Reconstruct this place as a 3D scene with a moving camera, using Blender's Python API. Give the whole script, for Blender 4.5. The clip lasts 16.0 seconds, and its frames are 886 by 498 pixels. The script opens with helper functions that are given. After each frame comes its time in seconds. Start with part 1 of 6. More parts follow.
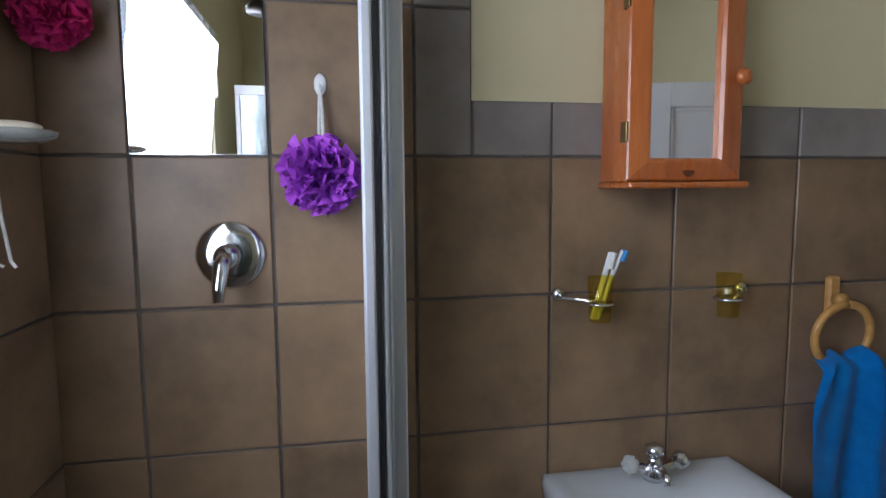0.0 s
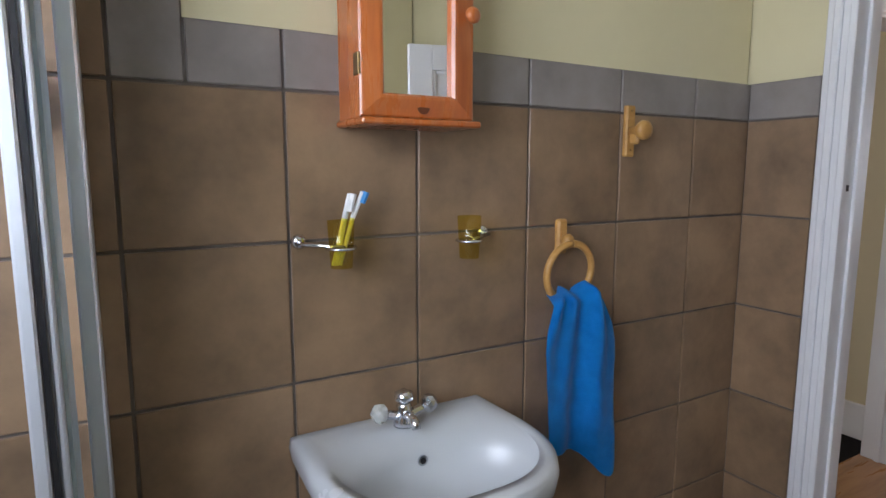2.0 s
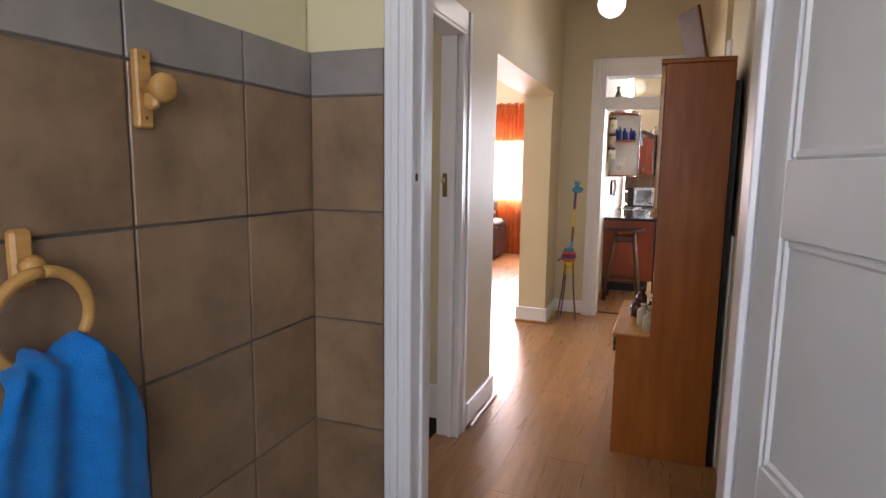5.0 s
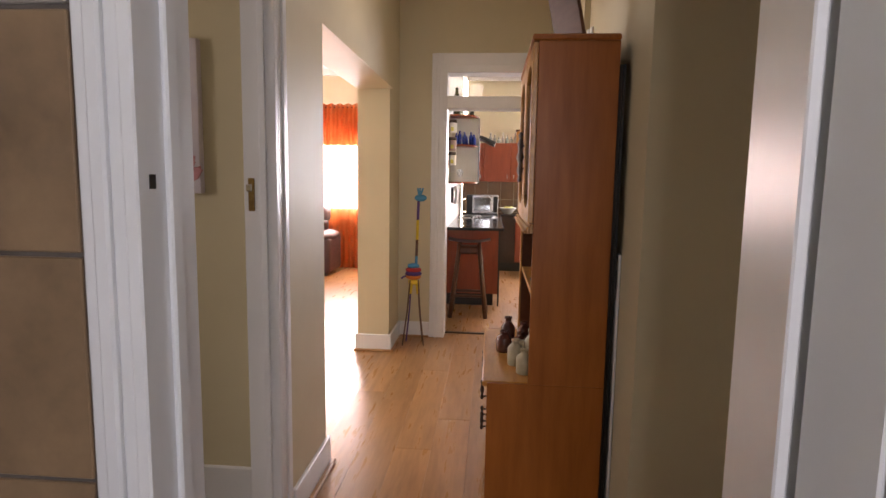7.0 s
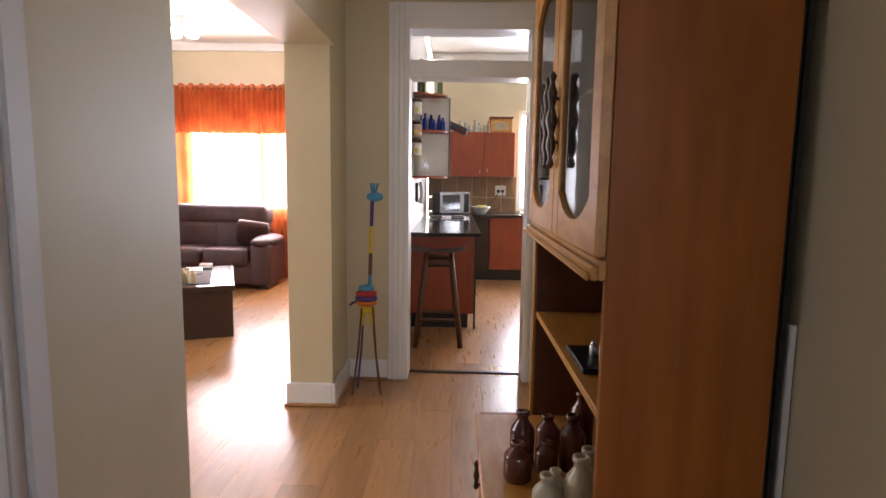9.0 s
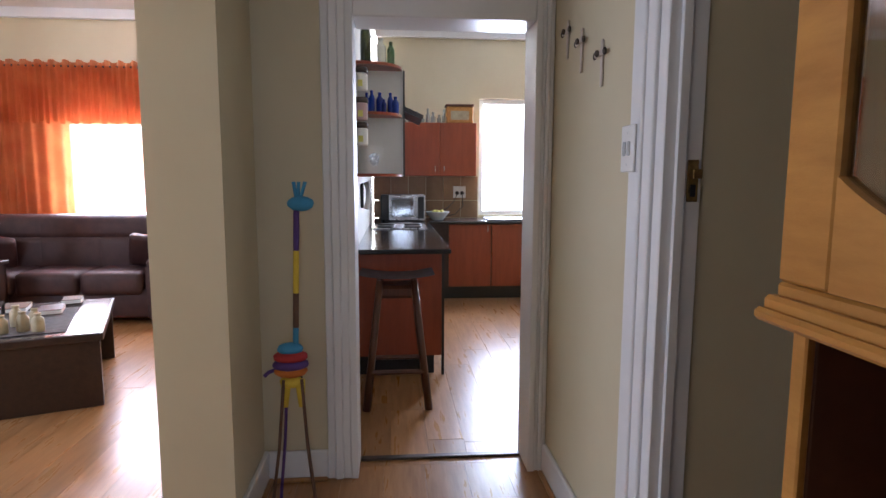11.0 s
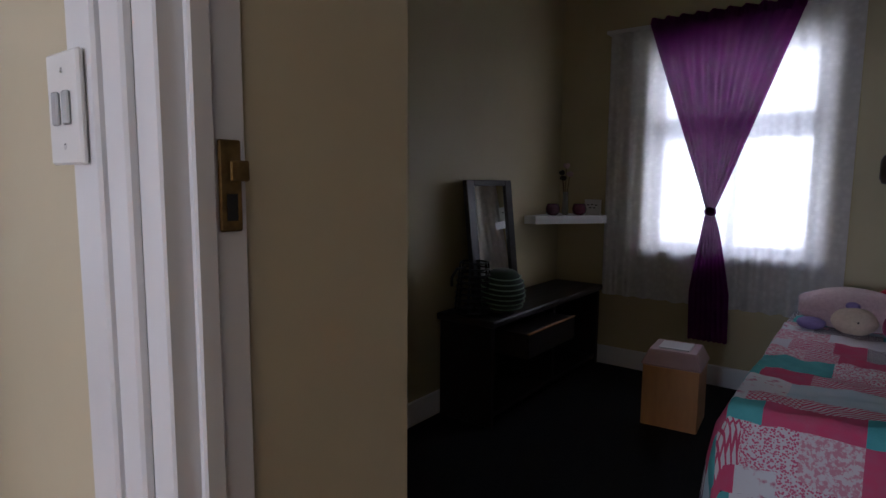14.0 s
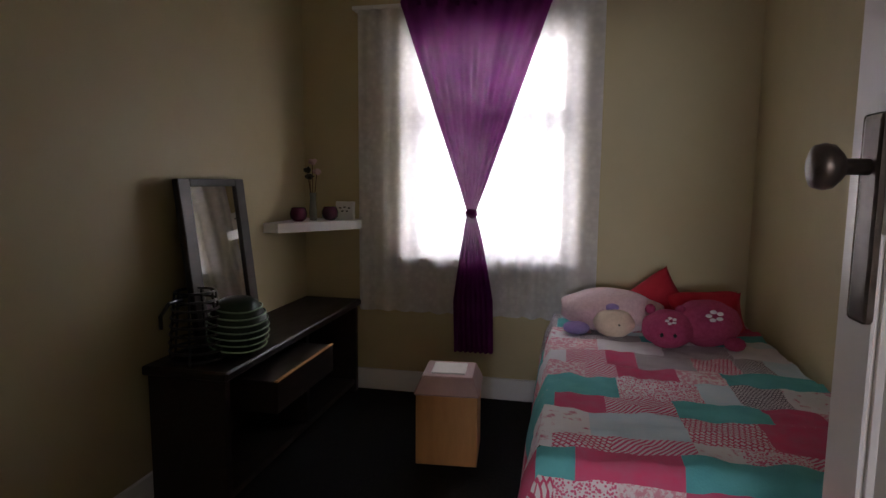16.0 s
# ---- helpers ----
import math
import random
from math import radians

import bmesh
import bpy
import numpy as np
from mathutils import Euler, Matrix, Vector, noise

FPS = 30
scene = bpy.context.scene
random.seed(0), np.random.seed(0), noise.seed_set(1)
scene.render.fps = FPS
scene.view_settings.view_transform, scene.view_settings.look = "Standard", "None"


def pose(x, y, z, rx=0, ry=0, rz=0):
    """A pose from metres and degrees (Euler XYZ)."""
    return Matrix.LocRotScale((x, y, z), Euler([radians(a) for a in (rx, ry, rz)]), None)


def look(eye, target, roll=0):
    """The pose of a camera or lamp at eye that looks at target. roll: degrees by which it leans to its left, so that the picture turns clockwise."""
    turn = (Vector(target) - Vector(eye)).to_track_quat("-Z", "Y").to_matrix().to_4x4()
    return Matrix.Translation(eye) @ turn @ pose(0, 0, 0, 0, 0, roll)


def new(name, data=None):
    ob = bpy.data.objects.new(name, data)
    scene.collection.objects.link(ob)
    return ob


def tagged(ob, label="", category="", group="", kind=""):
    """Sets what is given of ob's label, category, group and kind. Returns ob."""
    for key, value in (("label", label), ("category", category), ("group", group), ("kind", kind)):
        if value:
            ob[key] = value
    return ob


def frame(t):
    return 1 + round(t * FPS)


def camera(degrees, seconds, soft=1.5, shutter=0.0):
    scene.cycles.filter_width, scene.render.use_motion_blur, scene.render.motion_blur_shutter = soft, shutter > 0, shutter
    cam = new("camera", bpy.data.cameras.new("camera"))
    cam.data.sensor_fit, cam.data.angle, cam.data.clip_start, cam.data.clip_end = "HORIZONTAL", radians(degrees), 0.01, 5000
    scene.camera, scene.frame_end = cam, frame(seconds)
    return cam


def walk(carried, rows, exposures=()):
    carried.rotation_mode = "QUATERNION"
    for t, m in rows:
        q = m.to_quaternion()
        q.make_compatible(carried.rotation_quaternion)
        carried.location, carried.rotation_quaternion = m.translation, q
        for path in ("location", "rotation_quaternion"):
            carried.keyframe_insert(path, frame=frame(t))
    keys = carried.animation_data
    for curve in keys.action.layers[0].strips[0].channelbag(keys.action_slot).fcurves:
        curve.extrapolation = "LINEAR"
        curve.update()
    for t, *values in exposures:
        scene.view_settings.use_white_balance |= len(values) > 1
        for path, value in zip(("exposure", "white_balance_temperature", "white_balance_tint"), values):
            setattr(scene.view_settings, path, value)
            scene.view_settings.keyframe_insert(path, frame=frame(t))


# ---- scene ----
cam = camera(74.7, 16.0)
PATH = [
    (0, (-0.053, -0.038, 1.572), (0.299, 1.92, 1.366), -0.4),
    (0.5, (-0.06, -0.041, 1.53), (0.44, 1.88, 1.28), -0.2),
    (1, (-0.029, -0.063, 1.497), (0.648, 1.8, 1.228), -0.1),
    (1.5, (0.024, -0.054, 1.482), (0.866, 1.741, 1.219), -0.2),
    (2, (0.105, 0.001, 1.475), (1.094, 1.718, 1.205), -0.0),
    (2.5, (0.172, 0.043, 1.482), (1.304, 1.666, 1.191), 0.2),
    (3, (0.246, 0.054, 1.472), (1.529, 1.56, 1.184), 0.3),
    (3.5, (0.332, 0.101, 1.467), (1.755, 1.476, 1.177), 0.4),
    (4, (0.464, 0.207, 1.47), (2.061, 1.376, 1.18), 0.4),
    (4.5, (0.518, 0.259, 1.461), (2.263, 1.194, 1.177), 0.7),
    (5, (0.602, 0.294, 1.442), (2.453, 0.999, 1.169), 0.8),
    (5.2, (0.662, 0.306, 1.438), (2.537, 0.947, 1.17), 0.9),
    (7.3, (1.518, 0.516, 1.428), (3.5, 0.628, 1.185), 1.0),
    (7.5, (1.644, 0.530, 1.434), (3.627, 0.618, 1.187), 1.1),
    (8, (1.961, 0.539, 1.437), (3.945, 0.587, 1.186), 1.2),
    (8.5, (2.251, 0.553, 1.409), (4.235, 0.592, 1.161), 1.0),
    (8.7, (2.387, 0.564, 1.403), (4.371, 0.602, 1.155), 0.9),
    (10.8, (3.828, 0.713, 1.365), (5.811, 0.593, 1.126), 0.3),
    (11, (3.924, 0.716, 1.361), (5.903, 0.548, 1.123), 0.2),
    (11.5, (4.176, 0.68, 1.373), (6.134, 0.345, 1.137), 0.1),
    (12, (4.385, 0.625, 1.372), (6.279, 0.025, 1.138), -0.1),
    (12.5, (4.531, 0.59, 1.364), (6.305, -0.304, 1.137), 0.2),
    (13, (4.614, 0.549, 1.351), (6.212, -0.634, 1.127), 0.1),
    (13.5, (4.695, 0.457, 1.353), (6.107, -0.94, 1.122), 0.4),
    (14, (4.768, 0.341, 1.366), (5.964, -1.246, 1.138), 0.5),
    (14.5, (4.818, 0.221, 1.367), (5.82, -1.494, 1.14), 0.4),
    (15, (4.921, 0.064, 1.37), (5.688, -1.769, 1.146), 0.5),
    (15.5, (5.024, -0.07, 1.366), (5.581, -1.978, 1.144), 0.6),
    (16, (5.097, -0.278, 1.374), (5.511, -2.222, 1.147), 0.5),
]
EXPOSURES = [(0.0, -0.18, 5850, 17), (1.0, 0.17, 5800, 17), (2.5, 0.52, 6200, 19), (3.5, 0.40, 6350, 22), (5.0, 0.38, 6400, 22), (7.5, 0.26, 6900, 24),
             (8.5, 0.15, 6500, 22), (11.0, -0.40, 5400, 18), (12.0, -0.50, 5250, 18), (13.0, -0.48, 5250, 18), (14.0, -0.42, 5450, 19), (15.0, 0.02, 6000, 19), (16.0, 0.38, 6350, 20)]
walk(cam, [(t, look(eye, target, roll)) for t, eye, target, roll in PATH], EXPOSURES)

# ---- world and large lights ----
world = bpy.data.worlds.new("sky")
scene.world = world
world.use_nodes = True
wn = world.node_tree.nodes
sky = wn.new("ShaderNodeTexSky")
sky.sky_type = "NISHITA"
sky.sun_disc = False
sky.sun_elevation, sky.sun_rotation = radians(50), radians(200)
wn["Background"].inputs["Strength"].default_value = 0.12
world.node_tree.links.new(sky.outputs["Color"], wn["Background"].inputs["Color"])


def area(name, m, w, h, power, color=(1, 1, 1)):
    """An area lamp: daylight at a window, and added fill for the spare room."""
    d = bpy.data.lights.new(name, "AREA")
    d.shape, d.size, d.size_y, d.energy, d.color = "RECTANGLE", w, h, power, color
    ob = new(name, d)
    ob.matrix_world = m
    return ob


area("daylight_bath", look((-0.675, 0.10, 1.80), (2.0, 0.10, 1.5)), 1.25, 1.0, 26, (0.84, 0.92, 1.0))
area("daylight_living", look((10.28, 3.2, 1.50), (4, 3.2, 1.2)), 2.0, 1.0, 140, (1.0, 0.97, 0.95))
area("daylight_kitchen", look((11.05, -0.85, 1.63), (6, -0.85, 1.0)), 1.05, 1.35, 195, (0.90, 0.95, 1.0))
area("daylight_bedroom", look((5.59, -4.08, 1.60), (5.59, 0, 1.4)), 1.1, 1.45, 8.5, (0.93, 0.96, 1.0))
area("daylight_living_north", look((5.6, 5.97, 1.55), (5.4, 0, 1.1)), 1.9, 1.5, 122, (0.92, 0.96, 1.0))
# added fill lamp before a windowless wall; brightens the spare room and recess
area("fill_spare_room", look((2.1, 4.05, 1.6), (2.7, 0, 1.3)), 1.0, 1.2, 17, (1.0, 0.95, 0.88))


def bulb(name, p, power, color, r=0.05):
    d = bpy.data.lights.new(name, "POINT")
    d.energy, d.color, d.shadow_soft_size = power, color, r
    new(name, d).location = p


bulb("bulb_corridor", (4.6, 0.69, 2.50), 2.0, (1.0, 0.93, 0.80), 0.075)
bulb("bulb_living", (9.2, 3.60, 2.83), 20, (1.0, 0.95, 0.88))


# ---- materials ----
def glow(name, color, strength):
    m = bpy.data.materials.new(name)
    m.use_nodes = True
    p = m.node_tree.nodes["Principled BSDF"]
    p.inputs["Base Color"].default_value = (0.8, 0.8, 0.8, 1)
    p.inputs["Emission Color"].default_value, p.inputs["Emission Strength"].default_value = (*color, 1), strength
    return m


def mat(name, c1, c2=None, scale=6.0, rough=0.5, metal=0.0, bump=0.0, bscale=90.0, stretch=(1, 1, 1), vary=0.0, spec=0.5, detail=5.0,
        alpha=1.0, transmission=0.0, coat=0.0, sheen=0.0, lo=0.3, hi=0.7):
    m = bpy.data.materials.new(name)
    m.use_nodes = True
    n, l = m.node_tree.nodes, m.node_tree.links
    p = n["Principled BSDF"]
    c2 = c2 or tuple(v * 0.86 for v in c1)
    tc, mp = n.new("ShaderNodeTexCoord"), n.new("ShaderNodeMapping")
    mp.inputs["Scale"].default_value = stretch
    l.new(tc.outputs["Object"], mp.inputs["Vector"])
    no, ra = n.new("ShaderNodeTexNoise"), n.new("ShaderNodeValToRGB")
    no.inputs["Scale"].default_value, no.inputs["Detail"].default_value, no.inputs["Roughness"].default_value = scale, detail, 0.6
    l.new(mp.outputs["Vector"], no.inputs["Vector"])
    ra.color_ramp.elements[0].position, ra.color_ramp.elements[1].position = lo, hi
    ra.color_ramp.elements[0].color, ra.color_ramp.elements[1].color = (*c1, 1), (*c2, 1)
    l.new(no.outputs["Fac"], ra.inputs["Fac"])
    colour = ra.outputs["Color"]
    if vary:
        oi, hs, mr = n.new("ShaderNodeObjectInfo"), n.new("ShaderNodeHueSaturation"), n.new("ShaderNodeMapRange")
        mr.inputs["To Min"].default_value, mr.inputs["To Max"].default_value = 1 - vary, 1 + vary
        l.new(oi.outputs["Random"], mr.inputs["Value"])
        l.new(mr.outputs["Result"], hs.inputs["Value"])
        l.new(colour, hs.inputs["Color"])
        colour = hs.outputs["Color"]
        ad = n.new("ShaderNodeVectorMath")
        sc = n.new("ShaderNodeMath")
        sc.operation = "MULTIPLY"
        sc.inputs[1].default_value = 37.0
        l.new(oi.outputs["Random"], sc.inputs[0])
        l.new(mp.outputs["Vector"], ad.inputs[0])
        l.new(sc.outputs["Value"], ad.inputs[1])
        l.new(ad.outputs["Vector"], no.inputs["Vector"])
    l.new(colour, p.inputs["Base Color"])
    rr = n.new("ShaderNodeMapRange")
    rr.inputs["To Min"].default_value, rr.inputs["To Max"].default_value = max(0.02, rough - 0.07), min(1, rough + 0.07)
    l.new(no.outputs["Fac"], rr.inputs["Value"])
    l.new(rr.outputs["Result"], p.inputs["Roughness"])
    p.inputs["Metallic"].default_value, p.inputs["Specular IOR Level"].default_value = metal, spec
    p.inputs["Alpha"].default_value, p.inputs["Transmission Weight"].default_value = alpha, transmission
    p.inputs["Coat Weight"].default_value, p.inputs["Sheen Weight"].default_value = coat, sheen
    if bump:
        bn, bu = n.new("ShaderNodeTexNoise"), n.new("ShaderNodeBump")
        bn.inputs["Scale"].default_value, bn.inputs["Detail"].default_value = bscale, 4
        l.new(mp.outputs["Vector"], bn.inputs["Vector"])
        bu.inputs["Strength"].default_value, bu.inputs["Distance"].default_value = bump, 0.004
        l.new(bn.outputs["Fac"], bu.inputs["Height"])
        l.new(bu.outputs["Normal"], p.inputs["Normal"])
    return m


def cloth(name, c1, c2, see=0.3, through_light=0.4, scale=9.0, lace=0.0):
    """A thin curtain: cloth that scatters light through, with open weave."""
    m = bpy.data.materials.new(name)
    m.use_nodes = True
    n, l = m.node_tree.nodes, m.node_tree.links
    out = n["Material Output"]
    n.remove(n["Principled BSDF"])
    tc, no, ra = n.new("ShaderNodeTexCoord"), n.new("ShaderNodeTexNoise"), n.new("ShaderNodeValToRGB")
    no.inputs["Scale"].default_value, no.inputs["Detail"].default_value = scale, 6
    l.new(tc.outputs["Object"], no.inputs["Vector"])
    ra.color_ramp.elements[0].position, ra.color_ramp.elements[1].position = 0.35, 0.65
    ra.color_ramp.elements[0].color, ra.color_ramp.elements[1].color = (*c1, 1), (*c2, 1)
    l.new(no.outputs["Fac"], ra.inputs["Fac"])
    di, tl, tp, m1, m2 = [n.new("ShaderNode" + k) for k in ("BsdfDiffuse", "BsdfTranslucent", "BsdfTransparent", "MixShader", "MixShader")]
    l.new(ra.outputs["Color"], di.inputs["Color"])
    l.new(ra.outputs["Color"], tl.inputs["Color"])
    m1.inputs[0].default_value, m2.inputs[0].default_value = through_light, see
    l.new(di.outputs[0], m1.inputs[1]), l.new(tl.outputs[0], m1.inputs[2])
    l.new(m1.outputs[0], m2.inputs[1]), l.new(tp.outputs[0], m2.inputs[2])
    if lace:
        vo, mr = n.new("ShaderNodeTexVoronoi"), n.new("ShaderNodeMapRange")
        vo.inputs["Scale"].default_value = 26.0
        l.new(tc.outputs["Object"], vo.inputs["Vector"])
        mr.inputs["From Max"].default_value = 0.6
        mr.inputs["To Min"].default_value, mr.inputs["To Max"].default_value = see - lace, see + lace
        l.new(vo.outputs["Distance"], mr.inputs["Value"])
        l.new(mr.outputs["Result"], m2.inputs[0])
    l.new(m2.outputs[0], out.inputs["Surface"])
    return m


def glass(name, color=(1, 1, 1), rough=0.0, bump=0.0, scale=14.0, stretch=(1, 1, 1), mixc=0.12):
    """A thin pane: clear with a glossy face, or patterned."""
    m = bpy.data.materials.new(name)
    m.use_nodes = True
    n, l = m.node_tree.nodes, m.node_tree.links
    n.remove(n["Principled BSDF"])
    tp, gl, mx = n.new("ShaderNodeBsdfTransparent"), n.new("ShaderNodeBsdfGlossy"), n.new("ShaderNodeMixShader")
    tp.inputs["Color"].default_value = (*color, 1)
    gl.inputs["Roughness"].default_value = 0.03 + rough
    mx.inputs[0].default_value = mixc
    if bump:
        tc, mp, no, bu = n.new("ShaderNodeTexCoord"), n.new("ShaderNodeMapping"), n.new("ShaderNodeTexNoise"), n.new("ShaderNodeBump")
        mp.inputs["Scale"].default_value = stretch
        no.inputs["Scale"].default_value = scale
        bu.inputs["Strength"].default_value = bump
        l.new(tc.outputs["Object"], mp.inputs["Vector"]), l.new(mp.outputs["Vector"], no.inputs["Vector"])
        l.new(no.outputs["Fac"], bu.inputs["Height"]), l.new(bu.outputs["Normal"], gl.inputs["Normal"])
    l.new(tp.outputs[0], mx.inputs[1]), l.new(gl.outputs[0], mx.inputs[2])
    l.new(mx.outputs[0], n["Material Output"].inputs["Surface"])
    return m


CREAM = mat("cream_wall_paint", (0.61, 0.54, 0.37), (0.565, 0.495, 0.335), 1.7, 0.55, bump=0.10, bscale=45)
BATHCREAM = mat("bath_cream_paint", (0.66, 0.60, 0.38), (0.61, 0.55, 0.34), 2.0, 0.5, bump=0.10, bscale=45)
BEDWALL = mat("olive_cream_paint", (0.50, 0.43, 0.25), (0.455, 0.385, 0.22), 1.7, 0.55, bump=0.10, bscale=45)
WHITE = mat("white_gloss_paint", (0.78, 0.78, 0.79), (0.72, 0.72, 0.73), 3.0, 0.32, bump=0.06, bscale=30)
CEIL = mat("white_ceiling_paint", (0.80, 0.78, 0.75), (0.75, 0.73, 0.70), 2.0, 0.7, bump=0.05)
TILE = mat("brown_ceramic_tile", (0.315, 0.205, 0.118), (0.165, 0.108, 0.064), 5.5, 0.36, bump=0.12, bscale=35, vary=0.10, spec=0.45)
GREYTILE = mat("grey_ceramic_tile", (0.28, 0.25, 0.23), (0.195, 0.172, 0.158), 6.0, 0.36, bump=0.10, bscale=35, vary=0.07, spec=0.45)
GROUT = mat("dirty_grout", (0.16, 0.135, 0.115), (0.09, 0.075, 0.065), 9.0, 0.85, bump=0.3)
BATHFLOOR = mat("bath_floor_tile", (0.24, 0.19, 0.15), (0.17, 0.135, 0.105), 5.0, 0.4)
LAMINATE = mat("oak_laminate", (0.42, 0.222, 0.090), (0.26, 0.122, 0.042), 3.0, 0.29, stretch=(1.0, 9.0, 1), vary=0.16, bump=0.04, bscale=70, detail=7, lo=0.3, hi=0.72)
JOINT = mat("floor_joint", (0.10, 0.05, 0.02), None, 5, 0.8)
CARPET = mat("dark_carpet", (0.018, 0.016, 0.017), (0.010, 0.009, 0.010), 60, 0.95, bump=0.6, bscale=400, spec=0.1)
PINE = mat("varnished_pine", (0.50, 0.145, 0.032), (0.34, 0.085, 0.018), 4.0, 0.28, stretch=(9, 9, 1), bump=0.04, coat=0.3, detail=7)
PINEDARK = mat("pine_knot", (0.10, 0.025, 0.008), (0.17, 0.045, 0.012), 12, 0.3)
HUTCH = mat("stained_cabinet_wood", (0.36, 0.115, 0.020), (0.24, 0.070, 0.011), 3.0, 0.40, stretch=(6, 6, 0.7), bump=0.05, detail=7, spec=0.25)
HUTCHPALE = mat("honey_oak", (0.53, 0.255, 0.055), (0.38, 0.165, 0.03), 4.0, 0.33, stretch=(2, 9, 9), bump=0.08, detail=8)
# dark wood of plaque and tin lid; on the dresser, shade put into colour
DARKSHADEWOOD = mat("dark_and_shaded_wood", (0.13, 0.045, 0.018), (0.09, 0.03, 0.012), 4.0, 0.5, stretch=(1, 6, 6))
RINGWOOD = mat("yellow_turned_wood", (0.52, 0.29, 0.085), (0.40, 0.20, 0.05), 9.0, 0.42, stretch=(1, 1, 4))
CHERRY = mat("cherry_kitchen_board", (0.30, 0.062, 0.022), (0.22, 0.043, 0.015), 3.5, 0.33, stretch=(5, 5, 0.8), detail=6)
DARKWOOD = mat("dark_stained_wood", (0.040, 0.018, 0.012), (0.022, 0.010, 0.007), 5, 0.35, stretch=(2, 6, 6))
STOOLWOOD = mat("stool_wood", (0.115, 0.042, 0.020), (0.07, 0.026, 0.012), 7, 0.35, stretch=(5, 5, 1))
DRESSERWOOD = mat("black_brown_wood", (0.018, 0.010, 0.008), (0.010, 0.006, 0.005), 5, 0.42, stretch=(6, 1, 6))
BLACK = mat("black_plastic", (0.012, 0.012, 0.013), None, 8, 0.35)
GRANITE = mat("black_granite_top", (0.020, 0.019, 0.020), (0.055, 0.052, 0.052), 180, 0.14, lo=0.45, hi=0.75, spec=0.6)
CHROME = mat("chrome", (0.72, 0.73, 0.76), (0.62, 0.63, 0.66), 5, 0.12, 1.0)
ALU = mat("anodised_aluminium", (0.70, 0.73, 0.78), (0.62, 0.65, 0.70), 3, 0.42, 0.7, stretch=(8, 8, 0.5))
BRASS = mat("aged_brass", (0.34, 0.22, 0.08), (0.16, 0.10, 0.04), 40, 0.38, 0.9)
BRONZE = mat("dark_bronze", (0.055, 0.042, 0.035), (0.12, 0.095, 0.08), 30, 0.38, 0.75)
CERAMIC = mat("white_ceramic", (0.47, 0.49, 0.50), (0.43, 0.45, 0.46), 2, 0.26)
PLASTIC = mat("white_plastic", (0.78, 0.78, 0.77), (0.72, 0.72, 0.70), 4, 0.35)
TOWEL = mat("blue_towel_cloth", (0.016, 0.31, 0.80), (0.009, 0.23, 0.68), 25, 0.95, bump=0.5, bscale=320, sheen=0.3, spec=0.1)
PURPLEPUFF = mat("purple_mesh_net", (0.52, 0.11, 0.72), (0.40, 0.06, 0.60), 40, 0.6, bump=0.4, bscale=200)
PINKPUFF = mat("pink_mesh_net", (0.80, 0.03, 0.24), (0.62, 0.015, 0.16), 40, 0.6, bump=0.4, bscale=200)
ROPE = mat("white_cord", (0.70, 0.68, 0.64), (0.55, 0.53, 0.50), 60, 0.9)
YELLOW = mat("yellow_plastic", (0.62, 0.58, 0.12), (0.52, 0.48, 0.08), 12, 0.4)
BLUEPL = mat("blue_plastic", (0.05, 0.27, 0.62), None, 9, 0.4)
MIRROR = mat("mirror_silver", (0.90, 0.91, 0.91), (0.89, 0.90, 0.90), 1, 0.0, 1.0)
MIRROR.node_tree.nodes["Principled BSDF"].inputs["Roughness"].default_value = 0.01
for _l in [k for k in MIRROR.node_tree.links if k.to_socket.name == "Roughness"]:
    MIRROR.node_tree.links.remove(_l)
SOAP = mat("cream_soap", (0.75, 0.66, 0.50), None, 9, 0.4)
CLEAR = glass("clear_pane", mixc=0.03)
CABGLASS = glass("cabinet_pane", (0.75, 0.75, 0.75), mixc=0.30)
YELLOWGLASS = glass("yellow_clear_plastic", (0.93, 0.86, 0.42), mixc=0.05)
SHOWERGLASS = glass("rain_pattern_glass", (0.62, 0.78, 0.80), 0.12, 1.0, 9.0, (3, 3, 0.6), 0.35)
BLUEFROST = mat("blue_frosted_glass", (0.42, 0.54, 0.58), (0.34, 0.45, 0.49), 8, 0.3, alpha=0.72, stretch=(3, 3, 0.5), bump=0.3)
CROSSPALE = mat("pale_pewter", (0.60, 0.53, 0.47), (0.48, 0.41, 0.36), 30, 0.45, bump=0.2)
OVENGLASS = glass("oven_window", (0.30, 0.31, 0.33), 0.06, mixc=0.60)
FROST = glass("frosted_pane", (0.92, 0.95, 0.97), 0.3, 0.6, 40, mixc=0.10)
LACE = cloth("white_lace_net", (0.90, 0.90, 0.92), (0.82, 0.82, 0.85), 0.14, 0.42, 12, 0.06)
PURPLE = cloth("purple_voile", (0.17, 0.018, 0.15), (0.12, 0.010, 0.11), 0.02, 0.35, 5)
ORANGE = cloth("orange_voile", (0.72, 0.22, 0.07), (0.60, 0.15, 0.045), 0.18, 0.60, 4)
LEATHER = mat("brown_leather", (0.052, 0.018, 0.016), (0.030, 0.010, 0.010), 9, 0.55, bump=0.35, bscale=120)
STONE = mat("cream_stoneware", (0.44, 0.38, 0.25), (0.30, 0.25, 0.16), 18, 0.35, bump=0.05, vary=0.18)
GREYSTONE = mat("grey_stoneware", (0.47, 0.48, 0.44), (0.37, 0.38, 0.34), 16, 0.34, vary=0.1)
BROWNSTONE = mat("brown_stoneware", (0.10, 0.030, 0.018), (0.06, 0.018, 0.012), 14, 0.22, vary=0.2)
